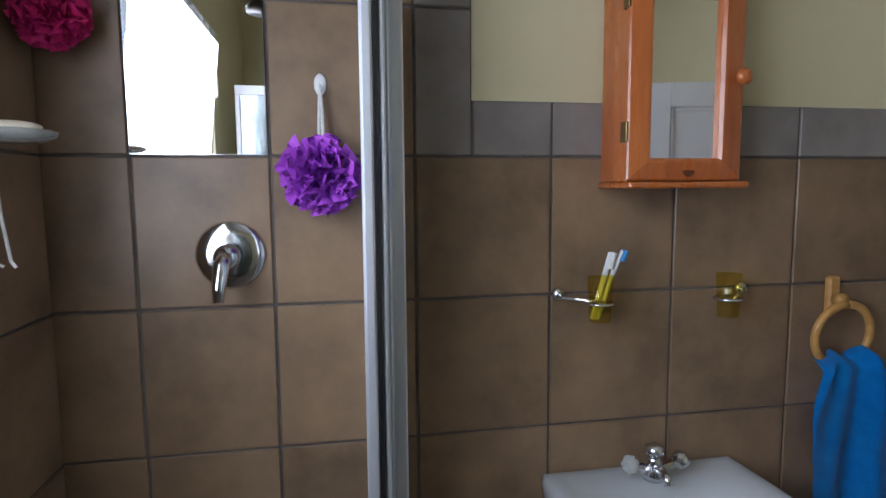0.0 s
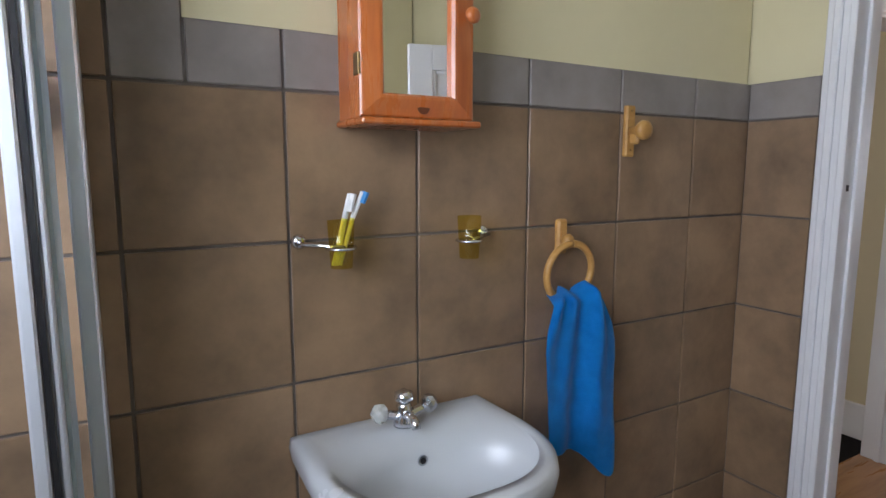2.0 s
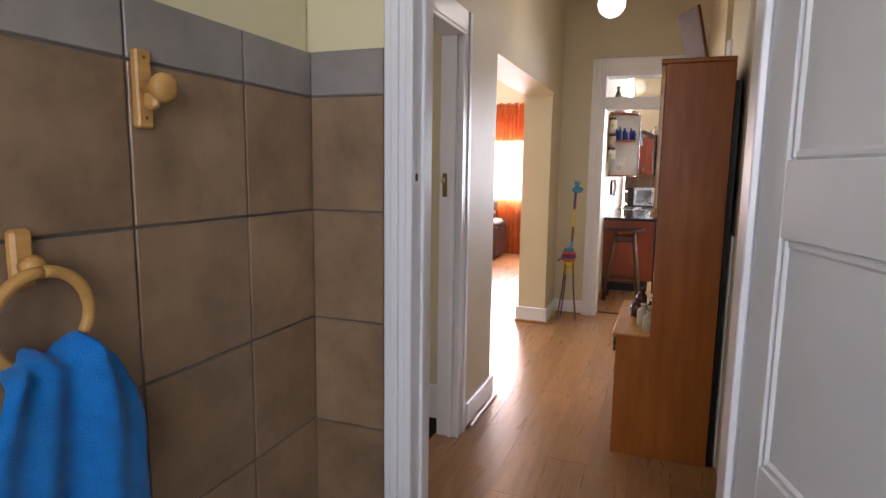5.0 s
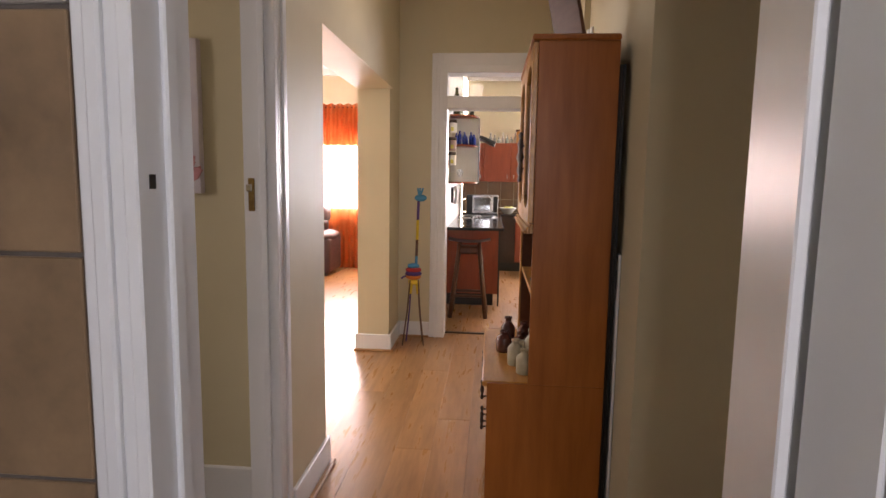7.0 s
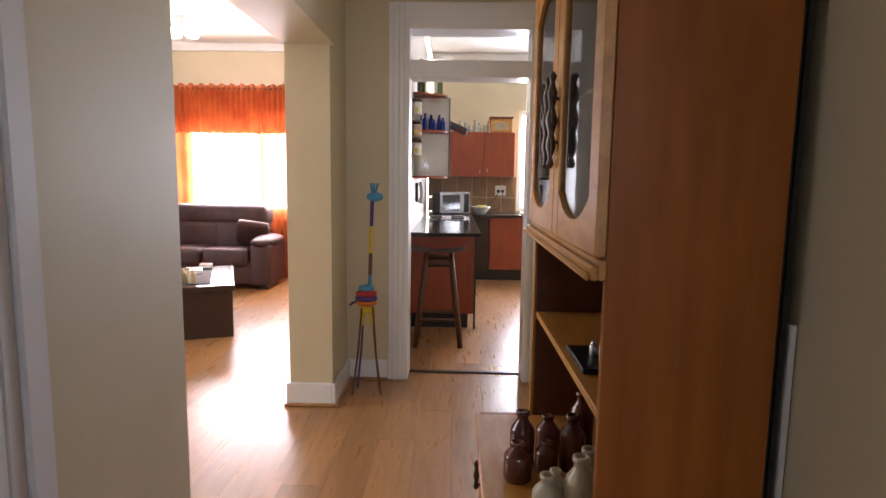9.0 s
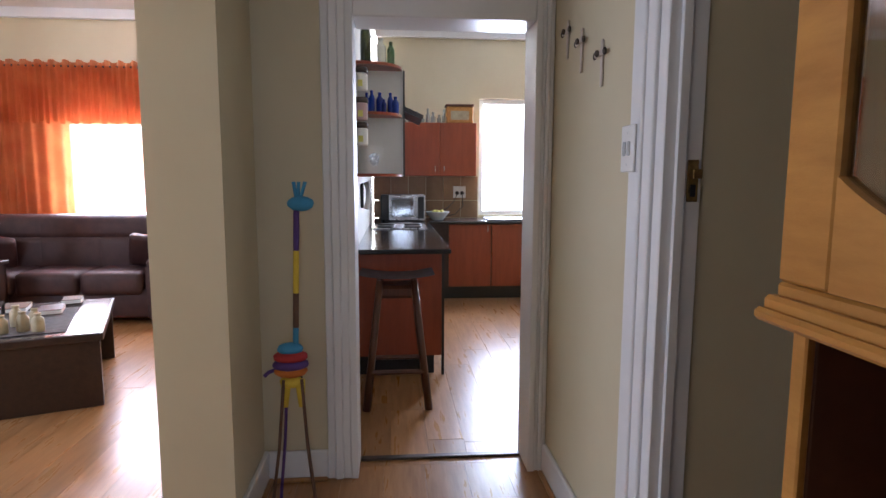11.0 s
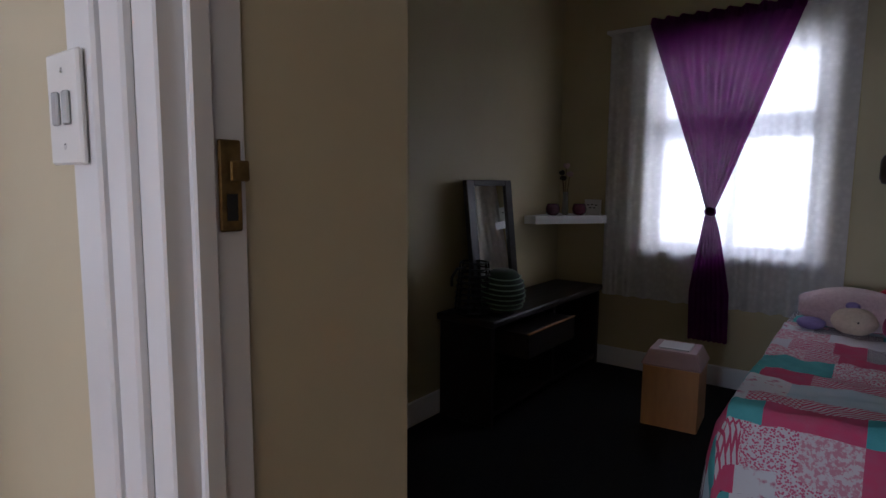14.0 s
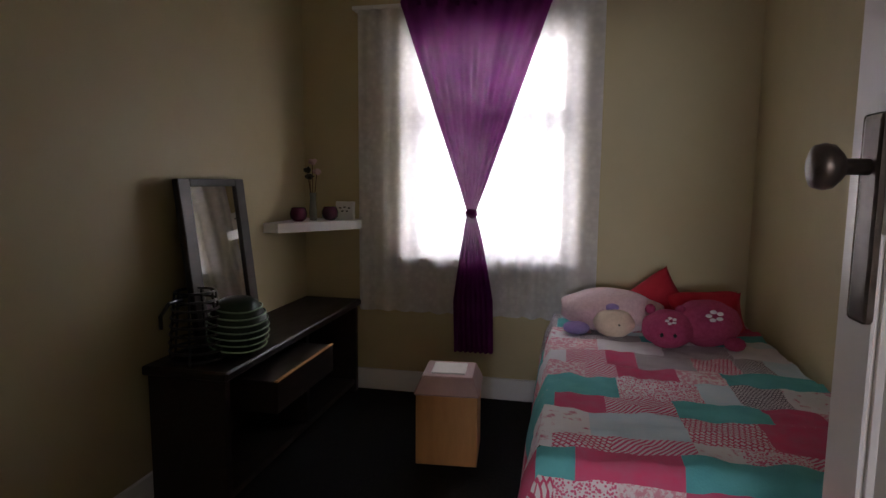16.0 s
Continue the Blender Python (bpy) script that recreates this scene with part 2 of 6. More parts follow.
GREENGLASS = mat("green_bottle_glass", (0.04, 0.20, 0.05), (0.03, 0.14, 0.04), 6, 0.08, alpha=0.75)
OLIVEGLASS = mat("olive_bottle_glass", (0.05, 0.07, 0.02), (0.04, 0.05, 0.015), 6, 0.08, alpha=0.88)
BLUEGLASS = mat("blue_bottle_glass", (0.01, 0.03, 0.32), (0.02, 0.06, 0.40), 6, 0.08, alpha=0.85)
PALEGLASS = mat("clear_bottle_glass", (0.62, 0.66, 0.64), (0.52, 0.56, 0.54), 6, 0.08, alpha=0.4)
SPLASH = mat("tan_wall_tile", (0.30, 0.18, 0.095), (0.23, 0.135, 0.07), 7, 0.3, vary=0.08)
PICPALE = mat("pale_canvas", (0.70, 0.65, 0.70), (0.58, 0.53, 0.62), 3, 0.8)
PICPINK = mat("pink_paint_strokes", (0.66, 0.34, 0.36), (0.46, 0.18, 0.22), 22, 0.7, bump=0.5, bscale=60)
BOXWOOD = mat("pale_veneer_box", (0.62, 0.33, 0.13), (0.52, 0.26, 0.10), 5, 0.45, stretch=(5, 5, 0.7))
LID = mat("pale_pink_lid", (0.50, 0.34, 0.34), (0.42, 0.28, 0.28), 5, 0.4)
STEEL = mat("brushed_steel", (0.55, 0.55, 0.56), (0.46, 0.46, 0.47), 4, 0.28, 0.85, stretch=(1, 12, 12))
PLUSHPINK = mat("pale_pink_plush", (0.72, 0.52, 0.52), (0.60, 0.40, 0.42), 60, 0.95, bump=0.8, bscale=220, sheen=0.5)
PLUSHCREAM = mat("cream_plush", (0.74, 0.60, 0.46), (0.64, 0.50, 0.38), 60, 0.95, bump=0.8, bscale=220)
PLUSHLILAC = mat("lilac_plush", (0.36, 0.27, 0.56), None, 60, 0.95, bump=0.8, bscale=220)
PLUSHMAG = mat("raspberry_plush", (0.42, 0.055, 0.14), (0.32, 0.035, 0.10), 50, 0.95, bump=0.8, bscale=220)
RED = mat("red_cushion_cloth", (0.46, 0.012, 0.03), (0.36, 0.008, 0.02), 12, 0.85, bump=0.3)
GIR = {k: mat("giraffe_" + k, c, None, 30, 0.7, bump=0.4) for k, c in dict(blue=(0.06, 0.28, 0.50), red=(0.42, 0.03, 0.03), orange=(0.60, 0.17, 0.02), yellow=(0.70, 0.52, 0.04), purple=(0.09, 0.04, 0.20), brown=(0.12, 0.06, 0.035)).items()}
QUILTSIDE = mat("quilt_side_cloth", (0.55, 0.36, 0.38), (0.42, 0.25, 0.28), 14, 0.9, bump=0.4)
QUILT = [mat("quilt_" + k, a, b, s, 0.9, bump=0.35, bscale=150, spec=0.15, lo=lo, hi=hi) for k, a, b, s, lo, hi in (
    ("teal", (0.15, 0.52, 0.54), (0.11, 0.42, 0.45), 9, 0.3, 0.7), ("rose", (0.72, 0.09, 0.20), (0.62, 0.14, 0.24), 20, 0.3, 0.7),
    ("white_floral", (0.80, 0.77, 0.79), (0.62, 0.22, 0.32), 28, 0.55, 0.66), ("white", (0.78, 0.77, 0.80), (0.70, 0.68, 0.72), 9, 0.3, 0.7),
    ("pink_dot", (0.72, 0.32, 0.40), (0.80, 0.70, 0.72), 60, 0.46, 0.54), ("pale_blue", (0.56, 0.70, 0.76), (0.68, 0.75, 0.79), 12, 0.3, 0.7))]


def woven_print(name, c1, c2, scale, kind, turn=0.0):
    """Printed cotton: checks, stripes or small rings."""
    m = mat(name, c1, c2, 9, 0.9, bump=0.35, bscale=150, spec=0.15)
    n, l = m.node_tree.nodes, m.node_tree.links
    tc, mp = n.new("ShaderNodeTexCoord"), n.new("ShaderNodeMapping")
    mp.inputs["Rotation"].default_value = (0, 0, turn)
    l.new(tc.outputs["Object"], mp.inputs["Vector"])
    tex = n.new({"check": "ShaderNodeTexBrick", "stripe": "ShaderNodeTexWave", "ring": "ShaderNodeTexVoronoi"}[kind])
    tex.inputs["Scale"].default_value = scale
    l.new(mp.outputs["Vector"], tex.inputs["Vector"])
    mx = n.new("ShaderNodeValToRGB")
    mx.color_ramp.elements[0].color, mx.color_ramp.elements[1].color = (*c1, 1), (*c2, 1)
    mx.color_ramp.elements[0].position, mx.color_ramp.elements[1].position = 0.40, 0.52
    if kind == "check":
        tex.inputs["Color1"].default_value = tex.inputs["Color2"].default_value = (0, 0, 0, 1)
        tex.inputs["Mortar"].default_value = (1, 1, 1, 1)
        tex.inputs["Mortar Size"].default_value, tex.inputs["Brick Width"].default_value = 0.045, 0.30
    l.new(tex.outputs["Distance" if kind == "ring" else "Color"], mx.inputs["Fac"])
    l.new(mx.outputs["Color"], n["Principled BSDF"].inputs["Base Color"])
    return m


QUILT += [woven_print("quilt_grey_lattice", (0.74, 0.70, 0.72), (0.16, 0.12, 0.16), 22, "check"), woven_print("quilt_rose_lattice", (0.78, 0.72, 0.75), (0.66, 0.10, 0.20), 16, "check", 0.78),
          woven_print("quilt_rose_stripe", (0.76, 0.68, 0.72), (0.68, 0.12, 0.24), 22, "stripe", 0.78), woven_print("quilt_rose_ring", (0.70, 0.14, 0.26), (0.80, 0.72, 0.75), 120, "ring")]

# ---- building helpers ----
ROOT = {}


def thing(name, loc, label, category, group="", kind=""):
    ob = new(name)
    ob.location = loc
    ROOT[ob.name] = Vector(loc)
    return tagged(ob, label, category, group, kind)


def finish(bm, name, material, smooth=False):
    bmesh.ops.recalc_face_normals(bm, faces=bm.faces)
    me = bpy.data.meshes.new(name)
    bm.to_mesh(me)
    bm.free()
    me.materials.append(material)
    if smooth:
        me.shade_smooth()
    return me


def part(name, bm, material, parent, label="", smooth=False):
    """One mesh object under a thing or a part; bm is in world places."""
    root = ROOT[parent.name]
    bm.transform(Matrix.Translation(-root))
    ob = new(name, finish(bm, name, material, smooth))
    ob.parent = parent
    ROOT[ob.name] = root
    return tagged(ob, label) if label else ob


def single(name, bm, material, label, category, group="", kind="", smooth=False):
    ob = new(name, finish(bm, name, material, smooth))
    ROOT[ob.name] = Vector((0, 0, 0))
    return tagged(ob, label, category, group, kind)


def box(x0, y0, z0, x1, y1, z1, bevel=0.0, bm=None, seg=1):
    own = bmesh.new()
    bmesh.ops.create_cube(own, size=1)
    own.transform(Matrix.Translation(((x0 + x1) / 2, (y0 + y1) / 2, (z0 + z1) / 2)) @ Matrix.Diagonal((abs(x1 - x0), abs(y1 - y0), abs(z1 - z0), 1)))
    if bevel:
        bmesh.ops.bevel(own, geom=own.edges[:], offset=bevel, segments=seg, affect="EDGES", profile=0.6)
    return join(bm, own)


def join(bm, own):
    if bm is None:
        return own
    me = bpy.data.meshes.new("tmp")
    own.to_mesh(me)
    own.free()
    bm.from_mesh(me)
    bpy.data.meshes.remove(me)
    return bm


def lathe(profile, p, axis="z", n=20, bm=None):
    """profile: (radius, height) pairs turned about an axis through p."""
    own = bmesh.new()
    rings = []
    for r, h in profile:
        rings.append([own.verts.new((r * math.cos(a), r * math.sin(a), h)) for a in [2 * math.pi * k / n for k in range(n)]])
    for a, b in zip(rings, rings[1:]):
        for k in range(n):
            own.faces.new((a[k], a[(k + 1) % n], b[(k + 1) % n], b[k]))
    own.faces.new(rings[0][::-1])
    own.faces.new(rings[-1])
    turn = {"z": Matrix(), "-y": Matrix.Rotation(radians(90), 4, "X"), "x": Matrix.Rotation(radians(90), 4, "Y"), "-x": Matrix.Rotation(radians(-90), 4, "Y")}[axis]
    own.transform(Matrix.Translation(p) @ turn)
    return join(bm, own)


def tube(points, r, n=8, bm=None, r2=None):
    """A rod along points, tapering from r to r2."""
    own = bmesh.new()
    pts = [Vector(p) for p in points]
    r2 = r if r2 is None else r2
    rings = []
    u = None
    for i, p in enumerate(pts):
        d = (pts[min(i + 1, len(pts) - 1)] - pts[max(i - 1, 0)]).normalized()
        u = d.orthogonal().normalized() if u is None else (u - d * u.dot(d)).normalized()
        v = d.cross(u)
        rr = r + (r2 - r) * i / (len(pts) - 1)
        rings.append([own.verts.new(p + u * rr * math.cos(2 * math.pi * k / n) + v * rr * math.sin(2 * math.pi * k / n)) for k in range(n)])
    for a, b in zip(rings, rings[1:]):
        for k in range(n):
            own.faces.new((a[k], a[(k + 1) % n], b[(k + 1) % n], b[k]))
    own.faces.new(rings[0][::-1])
    own.faces.new(rings[-1])
    return join(bm, own)


def blob(p, size, seed=0, rough=0.0, freq=3.0, sub=3, bm=None, rz=0.0):
    own = bmesh.new()
    bmesh.ops.create_icosphere(own, subdivisions=sub, radius=1)
    for v in own.verts:
        v.co *= 1 + rough * noise.noise(v.co * freq + Vector((seed * 7.3, seed, 0)))
    own.transform(Matrix.Translation(p) @ Matrix.Rotation(radians(rz), 4, "Z") @ Matrix.Diagonal((*size, 1)))
    return join(bm, own)


def sheet(fn, nu, nv, thick=0.0, bm=None):
    """A surface fn(u, v) -> place, u and v from 0 to 1; with a back when thick."""
    own = bmesh.new()
    g = [[own.verts.new(fn(i / nu, j / nv)) for j in range(nv + 1)] for i in range(nu + 1)]
    for i in range(nu):
        for j in range(nv):
            own.faces.new((g[i][j], g[i + 1][j], g[i + 1][j + 1], g[i][j + 1]))
    if thick:
        bmesh.ops.solidify(own, geom=own.faces[:], thickness=thick)
    return join(bm, own)


def structure(name, boxes, material, label, category):
    bm = bmesh.new()
    for b in boxes:
        box(*b, bm=bm)
    return single(name, bm, material, label, category, kind="structure")


# ---- large structure ----
H = 3.1
N0, S0 = 1.28, 0.015
structure("wall_bath_north", [(-0.85, 1.30, 0, 2.10, 1.46, H)], BATHCREAM, "cream painted bathroom wall above brown tiles", "wall")
structure("wall_bath_west", [(-0.86, -1.6, 0, -0.66, 1.30, 1.28), (-0.86, -1.6, 2.34, -0.66, 1.30, H), (-0.86, -1.6, 1.28, -0.66, -0.55, 2.34), (-0.86, 0.76, 1.28, -0.66, 1.30, 2.34)], BATHCREAM, "cream bathroom wall with a wide window opening", "wall")
structure("wall_bath_south", [(-0.86, -1.76, 0, 2.10, -1.6, H)], BATHCREAM, "plain cream wall closing the bathroom", "wall")
structure("wall_bath_east", [(2.11, -1.76, 0, 2.22, 0.10, H), (2.11, 0.976, 0, 2.22, 1.46, H), (2.11, 0.10, 2.07, 2.22, 0.976, H)], BATHCREAM, "cream painted wall round the bathroom doorway", "wall")
structure("wall_corridor_north", [(2.22, N0, 0, 2.60, 1.385, H), (2.60, N0, 2.12, 3.44, 1.385, H), (3.44, N0, 0, 3.62, 1.385, H), (3.62, N0, 0, 4.06, 1.565, H), (4.06, N0, 2.13, 6.0, 1.565, H), (6.0, 1.305, 0, 6.48, 1.565, H)], CREAM, "thick cream wall with a wide opening to the living room", "wall")
structure("wall_corridor_south", [(2.22, -0.45, 0, 2.38, 0.012, H), (2.38, -0.45, 2.14, 3.33, 0.0, H), (3.33, -0.45, 0, 3.90, -0.018, H), (3.90, -0.40, 0, 4.63, -0.018, H), (4.63, -0.41, 2.12, 5.41, S0, H), (5.41, -0.41, 0, 6.48, S0, H)], CREAM, "thick cream wall with the bedroom doorway", "wall")
structure("wall_kitchen_west", [(6.48, -0.41, 0, 6.66, 0.07, H), (6.48, 0.915, 0, 6.66, 1.60, H), (6.48, 0.07, 2.46, 6.66, 0.915, H)], CREAM, "cream wall round the kitchen doorway", "wall")
structure("wall_kitchen_north", [(6.66, 0.97, 0, 10.95, 1.10, H)], mat("kitchen_white_wall", (0.64, 0.61, 0.55), None, 3, 0.5), "pale kitchen side wall behind the counter", "wall")
structure("wall_kitchen_east", [(10.95, -2.6, 0, 11.1, 1.10, 0.93), (10.95, -2.6, 2.32, 11.1, 1.10, H), (10.95, -0.31, 0.93, 11.1, 1.10, 2.32), (10.95, -2.6, 0.93, 11.1, -1.40, 2.32)], CREAM, "cream kitchen wall with a tall window", "wall")
structure("wall_kitchen_south", [(6.95, -2.75, 0, 11.1, -2.6, H)], CREAM, "plain cream wall closing the kitchen", "wall")
structure("wall_living_south", [(6.48, 1.42, 0, 10.5, 1.565, H)], CREAM, "plain cream living room side wall", "wall")
structure("wall_living_east", [(10.5, 1.10, 0, 10.66, 6.0, 0.88), (10.5, 1.10, 1.99, 10.66, 6.0, H), (10.5, 1.10, 0.88, 10.66, 2.2, 1.99), (10.5, 4.22, 0.88, 10.66, 6.0, 1.99)], CREAM, "cream living room wall with a wide window", "wall")
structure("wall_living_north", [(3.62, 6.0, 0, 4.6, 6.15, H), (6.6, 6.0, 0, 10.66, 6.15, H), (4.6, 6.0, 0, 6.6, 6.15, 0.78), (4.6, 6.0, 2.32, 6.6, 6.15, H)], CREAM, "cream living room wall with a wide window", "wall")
structure("wall_spare_room_east", [(3.62, 1.565, 0, 3.78, 6.0, H)], CREAM, "cream wall carrying a canvas picture", "wall")
structure("wall_spare_room_north", [(1.3, 4.1, 0, 3.62, 4.25, H), (1.15, 1.46, 0, 1.3, 4.25, H), (2.10, 1.385, 0, 2.27, 1.46, H)], CREAM, "plain cream walls closing the spare room", "wall")
structure("wall_bedroom_east", [(6.80, -4.05, 0, 6.95, -0.41, H)], BEDWALL, "cream bedroom wall beside the dresser", "wall")
structure("wall_bedroom_west", [(3.90, -4.05, 0, 4.07, -0.40, H)], BEDWALL, "cream bedroom wall beside the bed", "wall")
structure("wall_bedroom_south", [(4.07, -4.05, 0, 6.80, -3.87, 0.90), (4.07, -4.05, 2.28, 6.80, -3.87, H), (4.07, -4.05, 0.90, 5.08, -3.87, 2.28), (6.10, -4.05, 0.90, 6.80, -3.87, 2.28)], BEDWALL, "cream bedroom wall with the window", "wall")
structure("ceiling", [(-0.9, -4.1, H, 11.2, 6.2, H + 0.12)], CEIL, "white painted ceiling over all rooms", "ceiling")
structure("cornice", [(10.89, -2.6, 3.0, 10.95, 0.97, H - 0.002), (10.44, 1.6, 3.0, 10.5, 6.0, H - 0.002), (6.66, 0.91, 3.0, 10.89, 0.97, H - 0.002)], WHITE, "white moulded ceiling cornice", "cornice")
structure("floor_bathroom", [(-0.86, -1.7, -0.1, 2.19, 1.30, 0.0)], BATHFLOOR, "brown tiled bathroom floor", "floor")
structure("floor_bedroom", [(3.9, -4.05, -0.1, 6.95, -0.40, 0.0), (4.63, -0.40, -0.1, 5.41, -0.19, 0.0)], CARPET, "near-black bedroom carpet", "floor")
structure("floor_spare_room", [(1.15, 1.40, -0.1, 3.62, 4.2, 0.0)], CARPET, "dark floor of the spare room", "floor")
floor = structure("floor_laminate", [(2.19, -0.19, -0.1, 6.57, 1.40, -0.010), (2.30, -0.53, -0.1, 3.40, -0.19, -0.010), (3.62, 1.40, -0.1, 10.66, 6.1, -0.010), (6.57, -0.41, -0.1, 11.0, 1.40, -0.010), (6.955, -2.7, -0.1, 11.0, -0.41, -0.010)], JOINT, "warm oak laminate floor boards through corridor and rooms", "floor")
structure("ground", [(-40, -40, -0.4, 40, 40, -0.3)], mat("garden_ground", (0.22, 0.20, 0.14), (0.12, 0.14, 0.07), 2, 0.9), "plain ground outside the house", "ground")


def skirting(name, runs):
    bm = bmesh.new()
    for r in runs:
        box(*r, bm=bm, bevel=0.005)
    single(name, bm, WHITE, "white painted skirting board", "skirting", kind="structure")


K = 0.14
skirting("baseboard_corridor", [(3.56, N0 - 0.02, 0, 4.08, N0, K), (5.98, 1.285, 0, 6.48, 1.305, K), (5.98, 1.305, 0, 6.0, 1.585, K), (6.46, 1.02, 0, 6.48, 1.285, K), (5.62, S0, 0, 6.46, S0 + 0.02, K), (3.31, -0.42, 0, 3.33, -0.03, K)])
bm = bmesh.new()
for r in [(3.56, N0 - 0.045, 0, 4.09, N0 - 0.02, 0.02), (5.955, 1.262, 0, 6.46, 1.285, 0.02), (5.955, 1.285, 0, 5.978, 1.595, 0.02), (6.44, 1.02, 0, 6.46, 1.262, 0.02), (5.62, S0 + 0.02, 0, 6.44, S0 + 0.042, 0.02)]:
    box(*r, bm=bm, bevel=0.006)
single("trim_floor_bead", bm, LAMINATE, "oak quarter-round bead along the skirting", "trim", kind="structure")
skirting("baseboard_bedroom", [(4.07, -3.87, 0, 6.80, -3.85, K), (6.78, -3.85, 0, 6.80, -0.42, K), (5.41, -0.43, 0, 6.78, -0.41, K)])
skirting("baseboard_spare_room", [(3.60, 1.385, 0, 3.62, 4.1, 0.20)])
skirting("baseboard_living", [(10.48, 1.6, 0, 10.5, 6.0, K)])

# bright overcast sky seen past the windows
for nm, q, e in (("backdrop_living", (10.95, 0.9, 0.0, 10.97, 5.6, 3.0), 16), ("backdrop_kitchen", (11.6, -2.4, 0.0, 11.62, 0.8, 3.6), 3.5), ("backdrop_bedroom", (4.2, -4.62, 0.0, 7.0, -4.6, 3.2), 3.4), ("backdrop_bath", (-1.52, -1.4, 0.6, -1.5, 1.8, 3.2), 3.0)):
    single(nm, box(*q), glow("white_daylight_" + nm, (1, 1, 1), e), "white overcast daylight outside the window", "sky", kind="structure")


# ---- door frames and windows ----
def moulding_v(axis, a0, a1, face, sign, z0, z1, bm):
    """An upright architrave with a stepped profile, on a wall face."""
    w = (a1 - a0) / 3
    for k, d in enumerate((0.016, 0.024, 0.012)):
        lo, hi = a0 + k * w, a0 + (k + 1) * w
        f0, f1 = sorted((face, face + sign * d))
        if axis == "x":
            box(lo, f0, z0, hi, f1, z1, bm=bm, bevel=0.004)
        else:
            box(f0, lo, z0, f1, hi, z1, bm=bm, bevel=0.004)
    return bm


# bathroom door frame
d1 = thing("door_1", (2.19, 0.48, 0), "white painted door frame of the bathroom", "door frame", kind="structure")
part("lining", box(2.085, 0.955, 0, 2.236, 0.976, 2.05, 0.003), WHITE, d1)
part("lining", box(2.085, 0.10, 0, 2.236, 0.118, 2.05, 0.003), WHITE, d1)
part("head", box(2.085, 0.10, 2.05, 2.236, 0.976, 2.072, 0.003), WHITE, d1)
part("door_stop", box(2.15, 0.945, 0, 2.18, 0.955, 2.05, 0.003), WHITE, d1)
part("architrave", moulding_v("y", 0.976, 1.048, 2.11, -1, 0, 2.15, bmesh.new()), WHITE, d1)
part("architrave", moulding_v("y", -0.03, 0.10, 2.11, -1, 0, 2.15, bmesh.new()), WHITE, d1)
part("architrave", moulding_v("y", 0.976, 1.08, 2.22, 1, 0, 2.15, bmesh.new()), WHITE, d1)
part("architrave", moulding_v("y", 0.02, 0.10, 2.22, 1, 0, 2.15, bmesh.new()), WHITE, d1)
part("striker_plate", box(2.112, 0.9535, 1.408, 2.126, 0.9552, 1.428), BLACK, d1, "small dark striker hole")

# bathroom door leaf
leaf = thing("door_leaf", (2.08, 0.075, 0), "white panelled bathroom door standing open", "door")


def panel_door(parent, m, w, h, t=0.038):
    """Stiles, rails and sunk panels along local x, moved by m."""
    def put(name, bm):
        bm.transform(m)
        return part(name, bm, WHITE, parent)
    s = 0.11
    put("stile", box(0, 0, 0, s, t, h, 0.003))
    put("stile", box(w - s, 0, 0, w, t, h, 0.003))
    for z0, z1 in ((0, 0.2), (0.66, 0.80), (1.30, 1.46), (h - 0.11, h)):
        put("rail", box(s, 0, z0, w - s, t, z1, 0.003))
    for z0, z1 in ((0.2, 0.66), (0.80, 1.30), (1.46, h - 0.11)):
        put("panel", box(s, t * 0.3, z0, w - s, t * 0.7, z1))
        b = bmesh.new()
        for q in ((s, z0, s + 0.02, z1), (w - s - 0.02, z0, w - s, z1)):
            box(q[0], t * 0.12, q[1], q[2], t * 0.88, q[3], 0.006, b)
        for q in ((s + 0.02, z0, w - s - 0.02, z0 + 0.02), (s + 0.02, z1 - 0.02, w - s - 0.02, z1)):
            box(q[0], t * 0.12, q[1], q[2], t * 0.88, q[3], 0.006, b)
        put("panel_moulding", b)


panel_door(leaf, pose(2.075, 0.098, 0.01, 0, 0, 196), 0.78, 2.03)

# spare room doorway
d2 = thing("door_2", (3.0, 1.3, 0), "white painted door frame with a brass lock keep", "door frame", kind="structure")
part("lining", box(3.415, 1.265, 0, 3.44, 1.39, 2.10, 0.003), WHITE, d2)
part("lining", box(2.60, 1.265, 0, 2.622, 1.39, 2.10, 0.003), WHITE, d2)
part("head", box(2.60, 1.265, 2.10, 3.44, 1.39, 2.125, 0.003), WHITE, d2)
part("door_stop", box(3.403, 1.30, 0, 3.415, 1.325, 2.10, 0.003), WHITE, d2)
part("architrave", moulding_v("x", 3.44, 3.55, N0, -1, 0, 2.22, bmesh.new()), WHITE, d2)
part("architrave", moulding_v("x", 2.49, 2.60, N0, -1, 0, 2.22, bmesh.new()), WHITE, d2)
part("architrave", box(2.60, N0 - 0.02, 2.115, 3.44, N0, 2.22, 0.005), WHITE, d2)
lk = part("lock_keep", box(3.410, 1.348, 1.30, 3.415, 1.372, 1.42, 0.002), BRASS, d2, "worn brass lock keep")
part("latch_lip", box(3.401, 1.355, 1.372, 3.410, 1.378, 1.398, 0.003), CHROME, lk)

